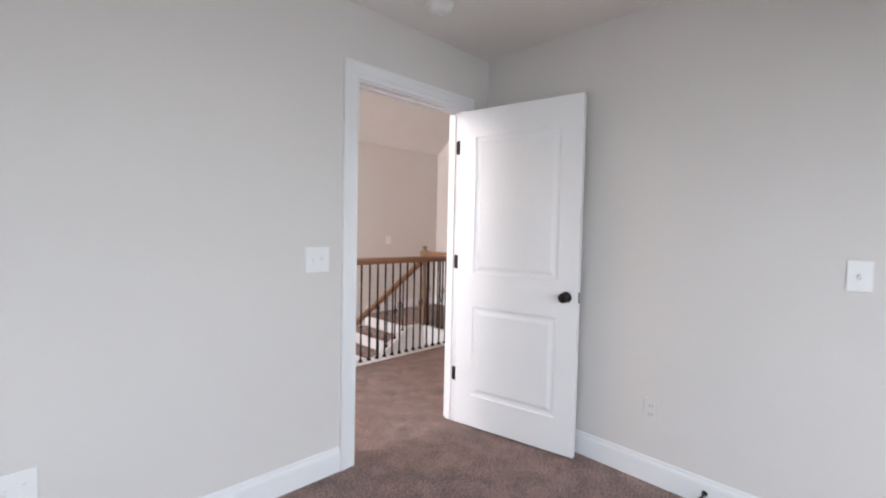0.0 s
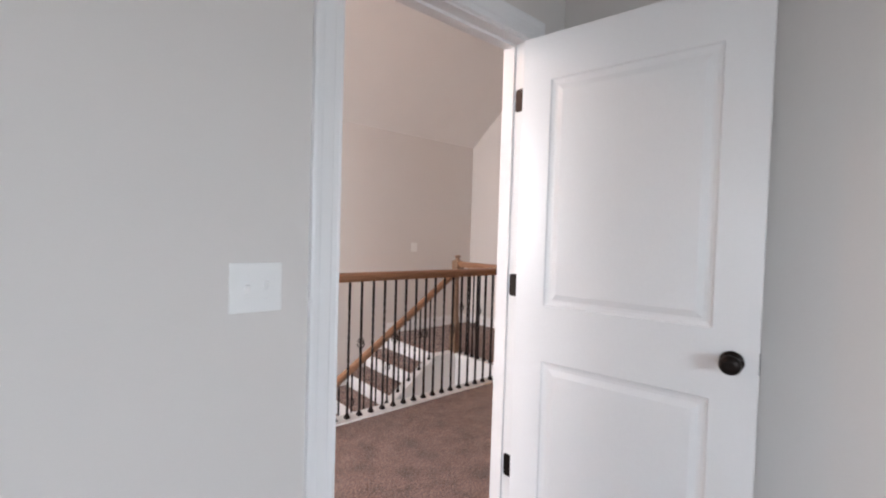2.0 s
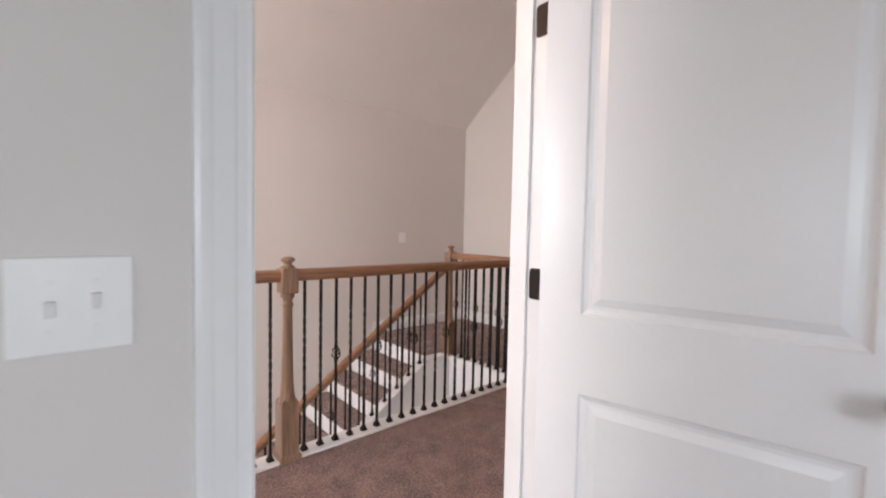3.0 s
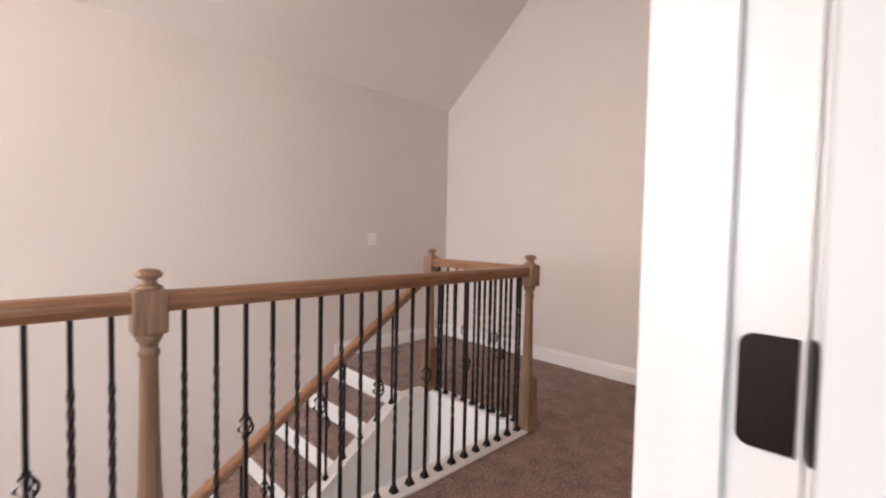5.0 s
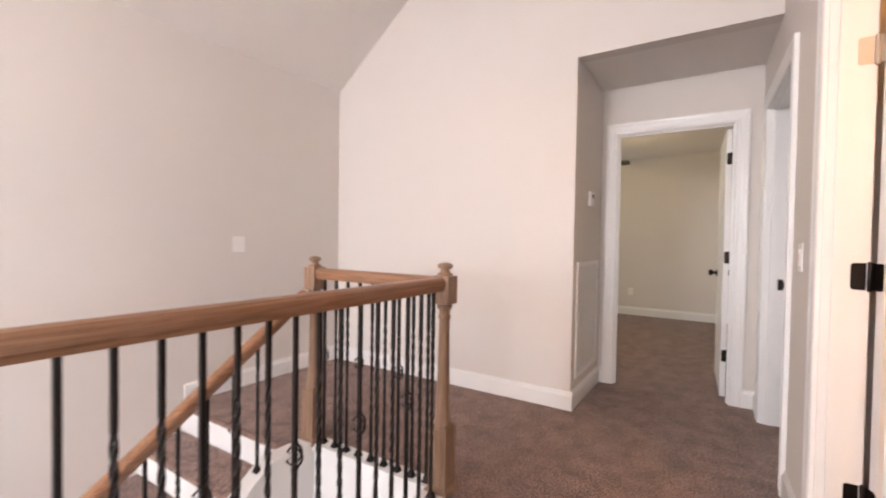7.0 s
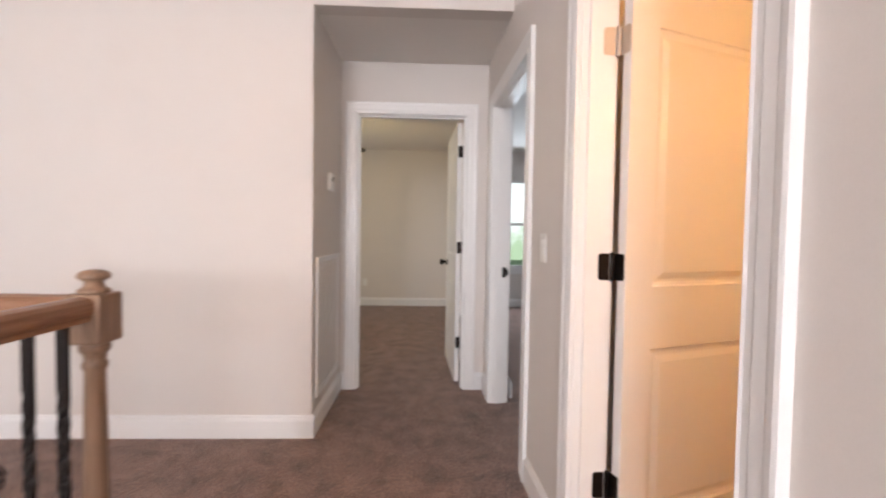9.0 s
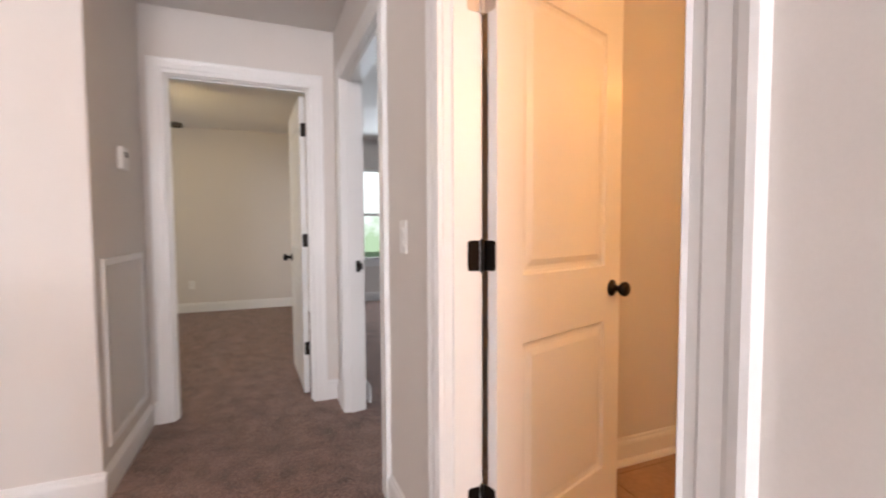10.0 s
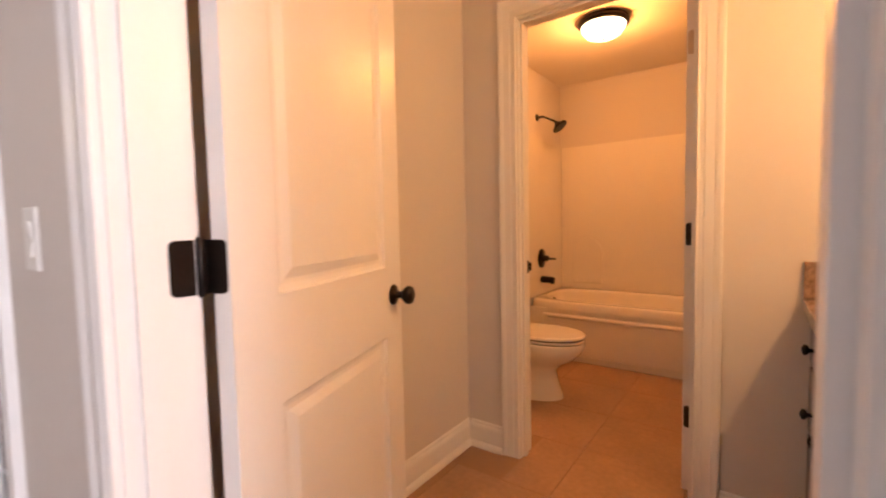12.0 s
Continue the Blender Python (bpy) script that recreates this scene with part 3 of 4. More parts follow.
NEWEL, SHOE, BASKET = newel_meshes(), shoe_mesh(), basket_mesh(0.0185, 0.038)
RAIL = [(-0.022, 0.0), (0.022, 0.0), (0.026, 0.012), (0.031, 0.020), (0.033, 0.034), (0.031, 0.048), (0.022, 0.058), (0.008, 0.062), (-0.008, 0.062), (-0.022, 0.058), (-0.031, 0.048), (-0.033, 0.034), (-0.031, 0.020), (-0.026, 0.012)]
CURBZ, RAILZ = 0.012, 0.937
TW, PL = twisted_mesh(RAILZ - CURBZ + 0.004), plain_mesh(RAILZ - CURBZ + 0.004)
SH = 0.655
STW, SPL = twisted_mesh(SH), plain_mesh(SH)


def add_baluster(root, x, y, z, i, stair=False, first=0):
    tw, pl = (STW, SPL) if stair else (TW, PL)
    has = i % 3 == first
    ob = new("baluster", pl if has else tw)
    ob.parent, ob.location = root, (x, y, z)
    sh = new("shoe", SHOE)
    sh.parent = ob
    if has:
        bk = new("basket", BASKET)
        bk.parent, bk.location = ob, (0, 0, 0.497 if not stair else 0.36)
    return ob


def add_newel(root, x, y):
    ob = new("newel_post", NEWEL[0][1])
    ob.parent, ob.location = root, (x, y, 0.0)
    for nm, me in NEWEL[1:]:
        new(nm, me).parent = ob


RY, NX0, NX1, NY1 = 1.472, -0.145, 1.798, 2.355
gallery = empty("gallery_railing", None, "stained oak handrail on twisted black iron balusters beside the stairwell", "railing")
for x in (-2.0, NX0, NX1):
    add_newel(gallery, x, RY)
add_newel(gallery, NX1, NY1)
for xa, xb in ((-2.0, NX0), (NX0, NX1), (SX0 + 0.04, -2.0)):
    bm = bmesh.new()
    prism(bm, RAIL, (xa + 0.042, RY, RAILZ), (0, 1, 0), (0, 0, 1), (1, 0, 0), xb - xa - 0.084)
    part("handrail", bm, OAKX, gallery)
bm = bmesh.new()
prism(bm, RAIL, (NX1, RY + 0.042, RAILZ), (1, 0, 0), (0, 0, 1), (0, 1, 0), NY1 - RY - 0.084)
part("handrail", bm, OAKY, gallery)
for i in range(20):
    add_baluster(gallery, NX0 + (NX1 - NX0) * (i + 1) / 21, RY, CURBZ, i, first=2)
for i in range(20):
    add_baluster(gallery, -2.0 + (NX0 + 2.0) * (i + 1) / 21, RY, CURBZ, i, first=2)
for i in range(33):
    add_baluster(gallery, -2.0 - 0.0925 * (i + 1), RY, CURBZ, i, first=2)
for i in range(9):
    add_baluster(gallery, NX1, RY + (NY1 - RY) * (i + 1) / 10, CURBZ, i, first=2)

setting("trim_gallery_edge", TRIM, [(SX0, VOIDX + 0.1, VOIDY - 0.11, VOIDY + 0.012, -0.03, CURBZ)], "white painted board under the gallery railing", "trim", 0.004)
setting("trim_landing_edge", TRIM, [(VOIDX, VOIDX + 0.1, VOIDY + 0.013, CAP1 - 0.002, -0.03, CURBZ)], "white painted board at the landing edge", "trim", 0.004)

RISE, RUN, STEPS = 0.185, 0.27, 15
stairs = empty("staircase", None, "carpeted stair flight with white painted risers going down", "stairs")
TREAD = [(0.0, 0.0), (0.0, -0.034), (0.268, -0.034), (0.268, 0.0)]
for i in range(1, STEPS):
    xn = NOSE - RUN * i
    bm = bmesh.new()
    box(bm, xn - 0.026, xn + RUN - 0.016, CAP1 + 0.001, FARY - 0.001, -RISE * i - 0.035, -RISE * i, 0.010)
    part("tread", bm, CARPET, stairs)
boxes("tread", CARPET, [(NOSE - 0.026, NOSE - 0.001, CAP1 + 0.001, FARY - 0.001, -0.035, -0.001)], stairs, bevel=0.008)
for i in range(1, STEPS + 1):
    xr = NOSE - RUN * (i - 1)
    boxes("riser", TRIM, [(xr - 0.014, xr + 0.004, CAP1 + 0.001, FARY - 0.001, -RISE * i - 0.0, -RISE * (i - 1) - 0.036)], stairs, "white painted riser")
SL = RISE / RUN
LEN = 3.9
bm = bmesh.new()
xt = 1.50
XE = VOIDX + 0.018
prism(bm, [(XE, 0.0), (xt, 0.0), (xt - LEN, -LEN * SL), (xt - LEN, -2.75), (XE, -2.75)], (0, CAP0 + 0.01, 0), (1, 0, 0), (0, 0, 1), (0, 1, 0), 0.08)
part("stringer_wall", bm, TRIM, stairs, "white painted closed stringer wall")
bm = bmesh.new()
prism(bm, [(xt, 0.0), (xt, 0.022), (xt - LEN, 0.022 - LEN * SL), (xt - LEN, -LEN * SL)], (0, CAP0, 0), (1, 0, 0), (0, 0, 1), (0, 1, 0), CAP1 - CAP0)
part("stringer_cap", bm, TRIM, stairs, "white painted sloping cap")
boxes("stringer_cap", TRIM, [(xt + 0.0005, VOIDX - 0.001, CAP0, CAP1, 0.0005, 0.020)], stairs, "white painted level cap")
stair_rail = empty("stair_railing", None, "sloping oak handrail with black iron balusters on the stairs", "railing")
RZ = 0.828
bm = bmesh.new()
d = Vector((-1, 0, -SL)).normalized()
prism(bm, RAIL, (NX1 - 0.046, NY1, RZ), (0, 1, 0), Vector((-SL, 0, 1)).normalized(), d, LEN / 0.85)
part("handrail", bm, OAKX, stair_rail)
for i in range(29):
    x = xt - 0.06 - 0.127 * i
    ob = add_baluster(stair_rail, x, NY1, (x - xt) * SL + 0.018, i, True, first=1)


# ---- fixtures ----
def plate(name, x, y, z, heading, w, h, kind, label, category, mat=None):
    """A wall plate: local x along the wall, local -y out of it."""
    root = empty(name, pose(x, y, z, 0, 0, heading), label, category)
    boxes("cover_plate", mat or PLASTIC, [(-w / 2, w / 2, -0.006, 0.0, -h / 2, h / 2)], root, bevel=0.0025)
    if kind == "outlet":
        for dz in (-0.021, 0.021):
            boxes("receptacle", mat or PLASTIC, [(-0.017, 0.017, -0.009, -0.005, dz - 0.015, dz + 0.015)], root, bevel=0.001)
            boxes("socket_slot", SLOT, [(-0.009, -0.006, -0.0095, -0.008, dz - 0.004, dz + 0.007), (0.006, 0.009, -0.0095, -0.008, dz - 0.004, dz + 0.007)], root)
    else:
        n = kind
        for k in range(n):
            cx = (k - (n - 1) / 2) * 0.046
            bm = bmesh.new()
            prism(bm, [(-0.006, -0.011), (-0.006, 0.011), (-0.016, 0.010), (-0.013, 0.002)], (cx - 0.005, 0, 0.004 if k % 2 else -0.004), (0, 1, 0), (0, 0, 1), (1, 0, 0), 0.010)
            part("toggle", bm, PLASTIC, root)
            boxes("plate_screw", PLASTIC, [(cx - 0.003, cx + 0.003, -0.0075, -0.005, 0.030 * s - 0.003, 0.030 * s + 0.003) for s in (-1, 1)], root, bevel=0.001)
    return root


plate("light_switch", -1.006, 0.0, 1.116, 0, 0.128, 0.125, 2, "white double toggle light switch on the bedroom wall", "switch")
plate("wall_outlet", -2.08, 0.0, 0.39, 0, 0.115, 0.115, 2, "white low wall plate on the bedroom wall", "outlet")
plate("light_switch", BX1, -1.89, 1.13, -90, 0.075, 0.118, 1, "white single light switch on the bedroom side wall", "switch")
plate("wall_outlet", BX1, -1.15, 0.375, -90, 0.072, 0.116, "outlet", "off-white duplex outlet low on the bedroom wall", "outlet", OFFWHITE)
hall_switch = plate("light_switch", 2.45, WT, 1.12, 180, 0.075, 0.120, 0, "white rocker light switch beside the vanity room door", "switch")
hall_switch.matrix_basis = SKEW @ hall_switch.matrix_basis
bm = bmesh.new()
prism(bm, [(-0.005, -0.034), (-0.010, -0.033), (-0.007, 0.0), (-0.012, 0.033), (-0.005, 0.034)], (-0.017, 0, 0), (0, 1, 0), (0, 0, 1), (1, 0, 0), 0.034)
part("rocker", bm, PLASTIC, hall_switch)
plate("light_switch", 2.07, FARY, 1.11, 0, 0.10, 0.12, 1, "white wall switch above the stairs", "switch")
plate("wall_outlet", R3X, 1.62, 0.38, -90, 0.072, 0.116, "outlet", "white duplex outlet in the end bedroom", "outlet")

thermo = empty("thermostat", pose(3.50, HALLY, 1.50), "small white thermostat on the hall wall", "thermostat")
boxes("housing", PLASTIC, [(-0.045, 0.045, -0.026, 0.0, -0.055, 0.055)], thermo, bevel=0.006)
boxes("display", SLOT, [(-0.022, 0.022, -0.0275, -0.0255, 0.005, 0.032)], thermo, "grey display window")

grille = empty("return_air_grille", None, "white louvred return air grille low on the wall", "vent")
gx0, gx1, gz0, gz1, gy = 3.185, 3.80, 0.20, 1.025, HALLY
bm = bmesh.new()
for r in ((gx0, gx1, gz0, gz0 + 0.03), (gx0, gx1, gz1 - 0.03, gz1), (gx0, gx0 + 0.03, gz0 + 0.03, gz1 - 0.03), (gx1 - 0.03, gx1, gz0 + 0.03, gz1 - 0.03)):
    box(bm, r[0], r[1], gy - 0.012, gy, r[2], r[3], 0.002)
part("grille_frame", bm, TRIM, grille)
# flat grey sheet that gives the gaps between the slats their tone
boxes("backing", BACKING, [(gx0 + 0.03, gx1 - 0.03, gy - 0.003, gy - 0.001, gz0 + 0.03, gz1 - 0.03)], grille, "flat grey sheet behind the slats")
for i in range(10):
    x = gx0 + 0.046 + i * 0.0555
    bm = bmesh.new()
    prism(bm, [(0.0, -0.003), (0.0, -0.005), (0.024, -0.0075), (0.024, -0.005)], (x - 0.006, gy, gz0 + 0.03), (1, 0, 0), (0, 1, 0), (0, 0, 1), gz1 - gz0 - 0.06)
    part("slat", bm, TRIM, grille)

det = empty("smoke_detector", pose(-0.50, -0.31, H), "round white smoke detector on the bedroom ceiling", "smoke detector")
bm = bmesh.new()
lathe(bm, [(0.070, 0.0), (0.070, -0.008), (0.064, -0.014), (0.062, -0.030), (0.050, -0.040), (0.020, -0.043)], seg=32)
part("housing", bm, PLASTIC, det)
bm = bmesh.new()
lathe(bm, [(0.012, -0.042), (0.012, -0.046), (0.008, -0.047)], (0.02, 0.01, 0), seg=14)
part("test_button", bm, PLASTIC, det)


spring = empty("door_stop", pose(BX1 - 0.014, -1.41, 0.06), "small spring door stop with a black rubber tip", "door stop")
bm = bmesh.new()
lathe(bm, [(0.013, 0.0), (0.013, -0.005), (0.006, -0.008)] + [(0.0065 if k % 2 else 0.0048, -0.010 - 0.003 * k) for k in range(17)], (0, 0, 0), 'X', 12)
part("spring", bm, BRONZE, spring)
bm = bmesh.new()
lathe(bm, [(0.008, -0.058), (0.0095, -0.062), (0.0095, -0.072), (0.007, -0.075)], (0, 0, 0), 'X', 12)
part("rubber_tip", bm, SLOT, spring, "black rubber tip")


# ---- windows ----
def window(name, o, a, n, w, z0, z1, label):
    """Double-hung window in an opening; o: start of the opening on the room face, a along it, n into the room."""
    o, a, n = Vector(o), Vector(a), Vector(n)
    root = empty(name, None, label, "window", kind="structure")

    def bar(nm, s0, s1, za, zb, d0, d1, mat=TRIM):
        bm = bmesh.new()
        prism(bm, [(s0, d0), (s1, d0), (s1, d1), (s0, d1)], o + Vector((0, 0, za)), a, n, (0, 0, 1), zb - za)
        return part(nm, bm, mat, root)

    f, zm = 0.04, (z0 + z1) / 2
    for s0, s1, za, zb in ((0, f, z0, z1), (w - f, w, z0, z1), (f, w - f, z0, z0 + f), (f, w - f, z1 - f, z1)):
        bar("window_frame", s0, s1, za, zb, -WT, -0.03)
    bar("meeting_rail", f, w - f, zm - 0.022, zm + 0.022, -0.085, -0.045)
    for za, zb in ((z0 + f, zm - 0.022), (zm + 0.022, z1 - f)):
        bar("pane", f, w - f, za, zb, -0.068, -0.063, GLASS).visible_shadow = False
    bar("window_sill", -0.03, w + 0.03, z0 - 0.025, z0, -0.03, 0.035)
    bar("apron", 0.0, w, z0 - 0.095, z0 - 0.026, 0.0, 0.015)


window("window_1", (R3X, -1.66, 0), Y, -X, 0.95, 0.64, 2.08, "white double-hung window in the side bedroom")
window("window_2", (BX0, -2.45, 0), Y, X, 1.40, 0.65, 2.15, "white double-hung bedroom window")
window("window_3", (-2.45, BY0, 0), X, Y, 1.70, 0.65, 2.15, "white double-hung bedroom window")
window("window_4", (SX0, 1.0, 0), Y, X, 2.0, 0.9, 3.1, "large white window over the stairs")
# added out of view, only as the opening for the extra stair hall lamp
window("window_fill", (-4.95, WT, 0), X, Y, 1.30, 0.5, 2.3, "unseen window added at the stair hall's end to light the north wall")
window("window_5", (5.1, R3Y, 0), X, -Y, 1.40, 0.65, 2.10, "white double-hung window in the end bedroom")


# ---- lamps ----
def dome_lamp(x, y, z, label):
    root = empty("ceiling_lamp", pose(x, y, z), label, "ceiling lamp")
    bm = bmesh.new()
    lathe(bm, [(0.150, 0.0), (0.158, -0.012), (0.158, -0.030), (0.148, -0.040), (0.138, -0.042)], seg=40)
    part("rim", bm, BRONZE, root, "dark bronze rim")
    bm = bmesh.new()
    lathe(bm, [(0.137, -0.040), (0.130, -0.066), (0.105, -0.095), (0.065, -0.114), (0.012, -0.120)], seg=40)
    ob = part("glass_dome", bm, DOME, root, "glowing frosted glass dome")
    ob.visible_shadow = False
    bm = bmesh.new()
    lathe(bm, [(0.012, -0.119), (0.010, -0.126), (0.004, -0.131)], seg=14)
    part("finial", bm, BRONZE, root)


dome_lamp(2.17, -2.64, H, "frosted dome ceiling lamp with bronze rim, lit")
dome_lamp(-1.9, 1.6, 3.15, "frosted lamp hanging over the stairs, lit")
bm = bmesh.new()
lathe(bm, [(0.008, 3.15), (0.008, 3.80)], (-1.9, 1.6, 0), seg=10)
tagged(part("lamp_stem", bm, BRONZE), "dark bronze stem of the stair lamp", "lamp stem")

fan = empty("ceiling_fan", pose(5.58, 1.95, 0), "dark ceiling fan with a lit lamp", "ceiling fan")
bm = bmesh.new()
lathe(bm, [(0.06, H2), (0.06, H2 - 0.03), (0.014, H2 - 0.05), (0.014, 2.22), (0.09, 2.20), (0.10, 2.14), (0.08, 2.09), (0.05, 2.07)], seg=24)
part("motor", bm, BRONZE, fan)
bm = bmesh.new()
lathe(bm, [(0.05, 2.07), (0.10, 2.04), (0.09, 2.00), (0.05, 1.97), (0.01, 1.965)], seg=24)
part("lamp_glass", bm, BULBGLOW, fan, "glowing glass bowl").visible_shadow = False
for k in range(5):
    a = math.radians(280 + 72 * k)
    u, v = Vector((math.cos(a), math.sin(a), 0)), Vector((-math.sin(a), math.cos(a), 0.6)).normalized()
    bm = bmesh.new()
    prism(bm, [(0.14, -0.05), (0.58, -0.065), (0.62, -0.04), (0.62, 0.04), (0.58, 0.065), (0.14, 0.05)], (0, 0, 2.125), u, v, u.cross(v), 0.011)
    part("blade", bm, BRONZE, fan)
    bm = bmesh.new()
    prism(bm, [(0.07, -0.015), (0.18, -0.03), (0.18, 0.03), (0.07, 0.015)], (0, 0, 2.120), u, v, u.cross(v), 0.004)
    part("blade_arm", bm, BRONZE, fan)

vanity_lamp = empty("vanity_lamp", None, "three-lamp bronze vanity light above the mirror, lit", "wall lamp")
boxes("back_plate", BRONZE, [(VX0, VX0 + 0.025, -1.15, -0.45, 1.89, 1.97)], vanity_lamp, bevel=0.006)
for vy in (-1.05, -0.8, -0.55):
    bm = bmesh.new()
    lathe(bm, [(0.012, 0.02), (0.012, 0.10)], (VX0, vy, 1.93), 'X', 12)
    part("lamp_arm", bm, BRONZE, vanity_lamp)
    bm = bmesh.new()
    lathe(bm, [(0.025, 1.95), (0.045, 1.93), (0.06, 1.86), (0.062, 1.85)], (0.80, vy, 0), seg=20)
    part("glass_shade", bm, BULBGLOW, vanity_lamp, "glowing glass shade").visible_shadow = False


# ---- bathroom ----
def toilet():
    root = empty("toilet", pose(TX1, -2.29, 0, 0, 0, 180) @ Matrix.Diagonal((1, 1, 0.96, 1)), "white porcelain toilet with closed lid", "toilet")
    bm = bmesh.new()
    rows = [(0.0, 0.20, 0.40, 0.125), (0.03, 0.195, 0.40, 0.12), (0.12, 0.165, 0.40, 0.098), (0.19, 0.155, 0.40, 0.092), (0.235, 0.185, 0.42, 0.115), (0.27, 0.225, 0.445, 0.148), (0.32, 0.252, 0.465, 0.174), (0.375, 0.265, 0.475, 0.183), (0.39, 0.255, 0.475, 0.18)]
    prev = None
    for z, rx, cx, ry in rows:
        ring = [bm.verts.new((cx + rx * math.cos(t), ry * math.sin(t), z)) for t in [2 * math.pi * k / 32 for k in range(32)]]
        if prev:
            for k in range(32):
                bm.faces.new((prev[k], prev[(k + 1) % 32], ring[(k + 1) % 32], ring[k])).smooth = True
        prev = ring
    bm.faces.new(prev)
    part("bowl", bm, PORCELAIN, root)
    for nm, z0, z1, g in (("seat", 0.397, 0.414, 0.0), ("lid", 0.421, 0.443, 0.004)):
        bm = bmesh.new()
        prof = []
        for z, e in ((z0, 0.004), (z0 + 0.004, 0.0), (z1 - 0.006, 0.0), (z1, 0.010)):
            prof.append([bm.verts.new((0.475 + (0.262 + g - e) * math.cos(t), (0.182 + g - e) * math.sin(t), z)) for t in [2 * math.pi * k / 36 for k in range(36)]])
        for a, b in zip(prof, prof[1:]):
            for k in range(36):
                bm.faces.new((a[k], a[(k + 1) % 36], b[(k + 1) % 36], b[k])).smooth = True
        bm.faces.new(prof[0][::-1])
        bm.faces.new(prof[-1])
        part(nm, bm, PORCELAIN, root)
    # shade in the two seat gaps, made as dark discs
    bm = bmesh.new()
    lathe(bm, [(0.255, 0.413), (0.255, 0.4218)], (0.475, 0, 0), seg=36, squash=(1.0, 0.70))
    lathe(bm, [(0.250, 0.389), (0.250, 0.3975)], (0.475, 0, 0), seg=36, squash=(1.0, 0.70))
    part("seat_gap_shade", bm, SLOT, root, "dark discs standing for the shade below lid and seat")
    boxes("tank", PORCELAIN, [(0.012, 0.20, -0.22, 0.22, 0.36, 0.72)], root, bevel=0.02)
    boxes("tank_lid", PORCELAIN, [(0.006, 0.215, -0.23, 0.23, 0.721, 0.75)], root, bevel=0.01)
    boxes("flush_lever", BRONZE, [(0.201, 0.212, 0.09, 0.17, 0.64, 0.655)], root, "dark flush lever", 0.003)


toilet()

TUBY, RIM = -3.05, 0.475
tub = empty("bathtub", None, "white acrylic bathtub with moulded apron", "bathtub")
bm = bmesh.new()
box(bm, VX0 + WT + 0.004, TX1 - 0.004, TUBY - 0.03, TUBY, 0.0, RIM - 0.06, 0.006)
box(bm, VX0 + WT + 0.15, TX1 - 0.15, TUBY - 0.001, TUBY + 0.010, 0.05, RIM - 0.10, 0.009)
part("apron", bm, ACRYLIC, tub)
bm = bmesh.new()
prism(bm, [(0.009, 0.0), (0.017, 0.008), (0.020, 0.016), (0.018, 0.024), (0.009, 0.034)], (VX0 + WT + 0.10, TUBY, RIM - 0.135), (0, 1, 0), (0, 0, 1), (1, 0, 0), TX1 - VX0 - WT - 0.30)
part("apron_ledge", bm, ACRYLIC, tub)
bm = bmesh.new()
x0, x1, y0, y1 = VX0 + WT + 0.004, TX1 - 0.004, TY0 + 0.004, TUBY + 0.012
last = None
for ins, z in ((0.0, RIM - 0.07), (0.0, RIM - 0.012), (0.012, RIM), (0.07, RIM), (0.085, RIM - 0.02), (0.13, 0.14), (0.20, 0.10)):
    ring = []
    for k in range(48):
        t = 2 * math.pi * k / 48
        p = 0.25 if ins < 0.07 else 0.45
        ca, sa = math.cos(t), math.sin(t)
        px, py = math.copysign(abs(ca) ** p, ca), math.copysign(abs(sa) ** p, sa)
        ring.append(bm.verts.new(((x0 + x1) / 2 + px * ((x1 - x0) / 2 - ins), (y0 + y1) / 2 + py * ((y1 - y0) / 2 - ins), z)))
    if last:
        for k in range(48):
            bm.faces.new((last[k], last[(k + 1) % 48], ring[(k + 1) % 48], ring[k])).smooth = True
    last = ring
bm.faces.new(last)
part("basin", bm, ACRYLIC, tub)
surround = empty("tub_surround", None, "glossy white moulded tub wall surround", "tub surround")
ST = 1.84
boxes("back_panel", ACRYLIC, [(VX0 + WT, TX1 - 0.018, TY0, TY0 + 0.018, RIM, ST)], surround, bevel=0.004)
boxes("side_panel", ACRYLIC, [(TX1 - 0.018, TX1, TY0, TUBY, RIM, ST)], surround, bevel=0.004)
boxes("side_panel", ACRYLIC, [(VX0 + WT, VX0 + WT + 0.018, TY0 + 0.02, TUBY, RIM, ST)], surround, bevel=0.004)
bm = bmesh.new()
arch = [(-0.14, -0.30), (0.14, -0.30)] + [(0.14 * math.cos(math.pi * k / 14), 0.14 * math.sin(math.pi * k / 14)) for k in range(15)]
prism(bm, arch, (TX1 - 0.27, TY0 + 0.017, 0.83), (1, 0, 0), (0, 0, 1), (0, 1, 0), 0.014)
bmesh.ops.bevel(bm, geom=[e for e in bm.edges if all(v.co.y > TY0 + 0.03 for v in e.verts)], offset=0.008, segments=3, affect='EDGES', profile=0.5)
part("moulded_panel", bm, ACRYLIC, surround, "raised arched panel")


shower = empty("shower_head", None, "dark bronze shower head on a bent arm", "shower head")
bm = bmesh.new()
lathe(bm, [(0.032, 0.0), (0.030, -0.008), (0.010, -0.012), (0.009, -0.06)], (TX1, -3.29, 2.04), 'X', 18)
part("flange", bm, BRONZE, shower)
bm = bmesh.new()
d = Vector((-0.8, 0, -0.42)).normalized()
side = Vector((0, 1, 0))
prism(bm, [(0.009 * math.cos(2 * math.pi * k / 10), 0.009 * math.sin(2 * math.pi * k / 10)) for k in range(10)], (TX1 - 0.055, -3.29, 2.042), side, d.cross(side), d, 0.13)
part("shower_arm", bm, BRONZE, shower)
bm = bmesh.new()
lathe(bm, [(0.012, 0.0), (0.018, -0.02), (0.030, -0.035), (0.065, -0.060), (0.068, -0.072), (0.060, -0.076)], seg=28)
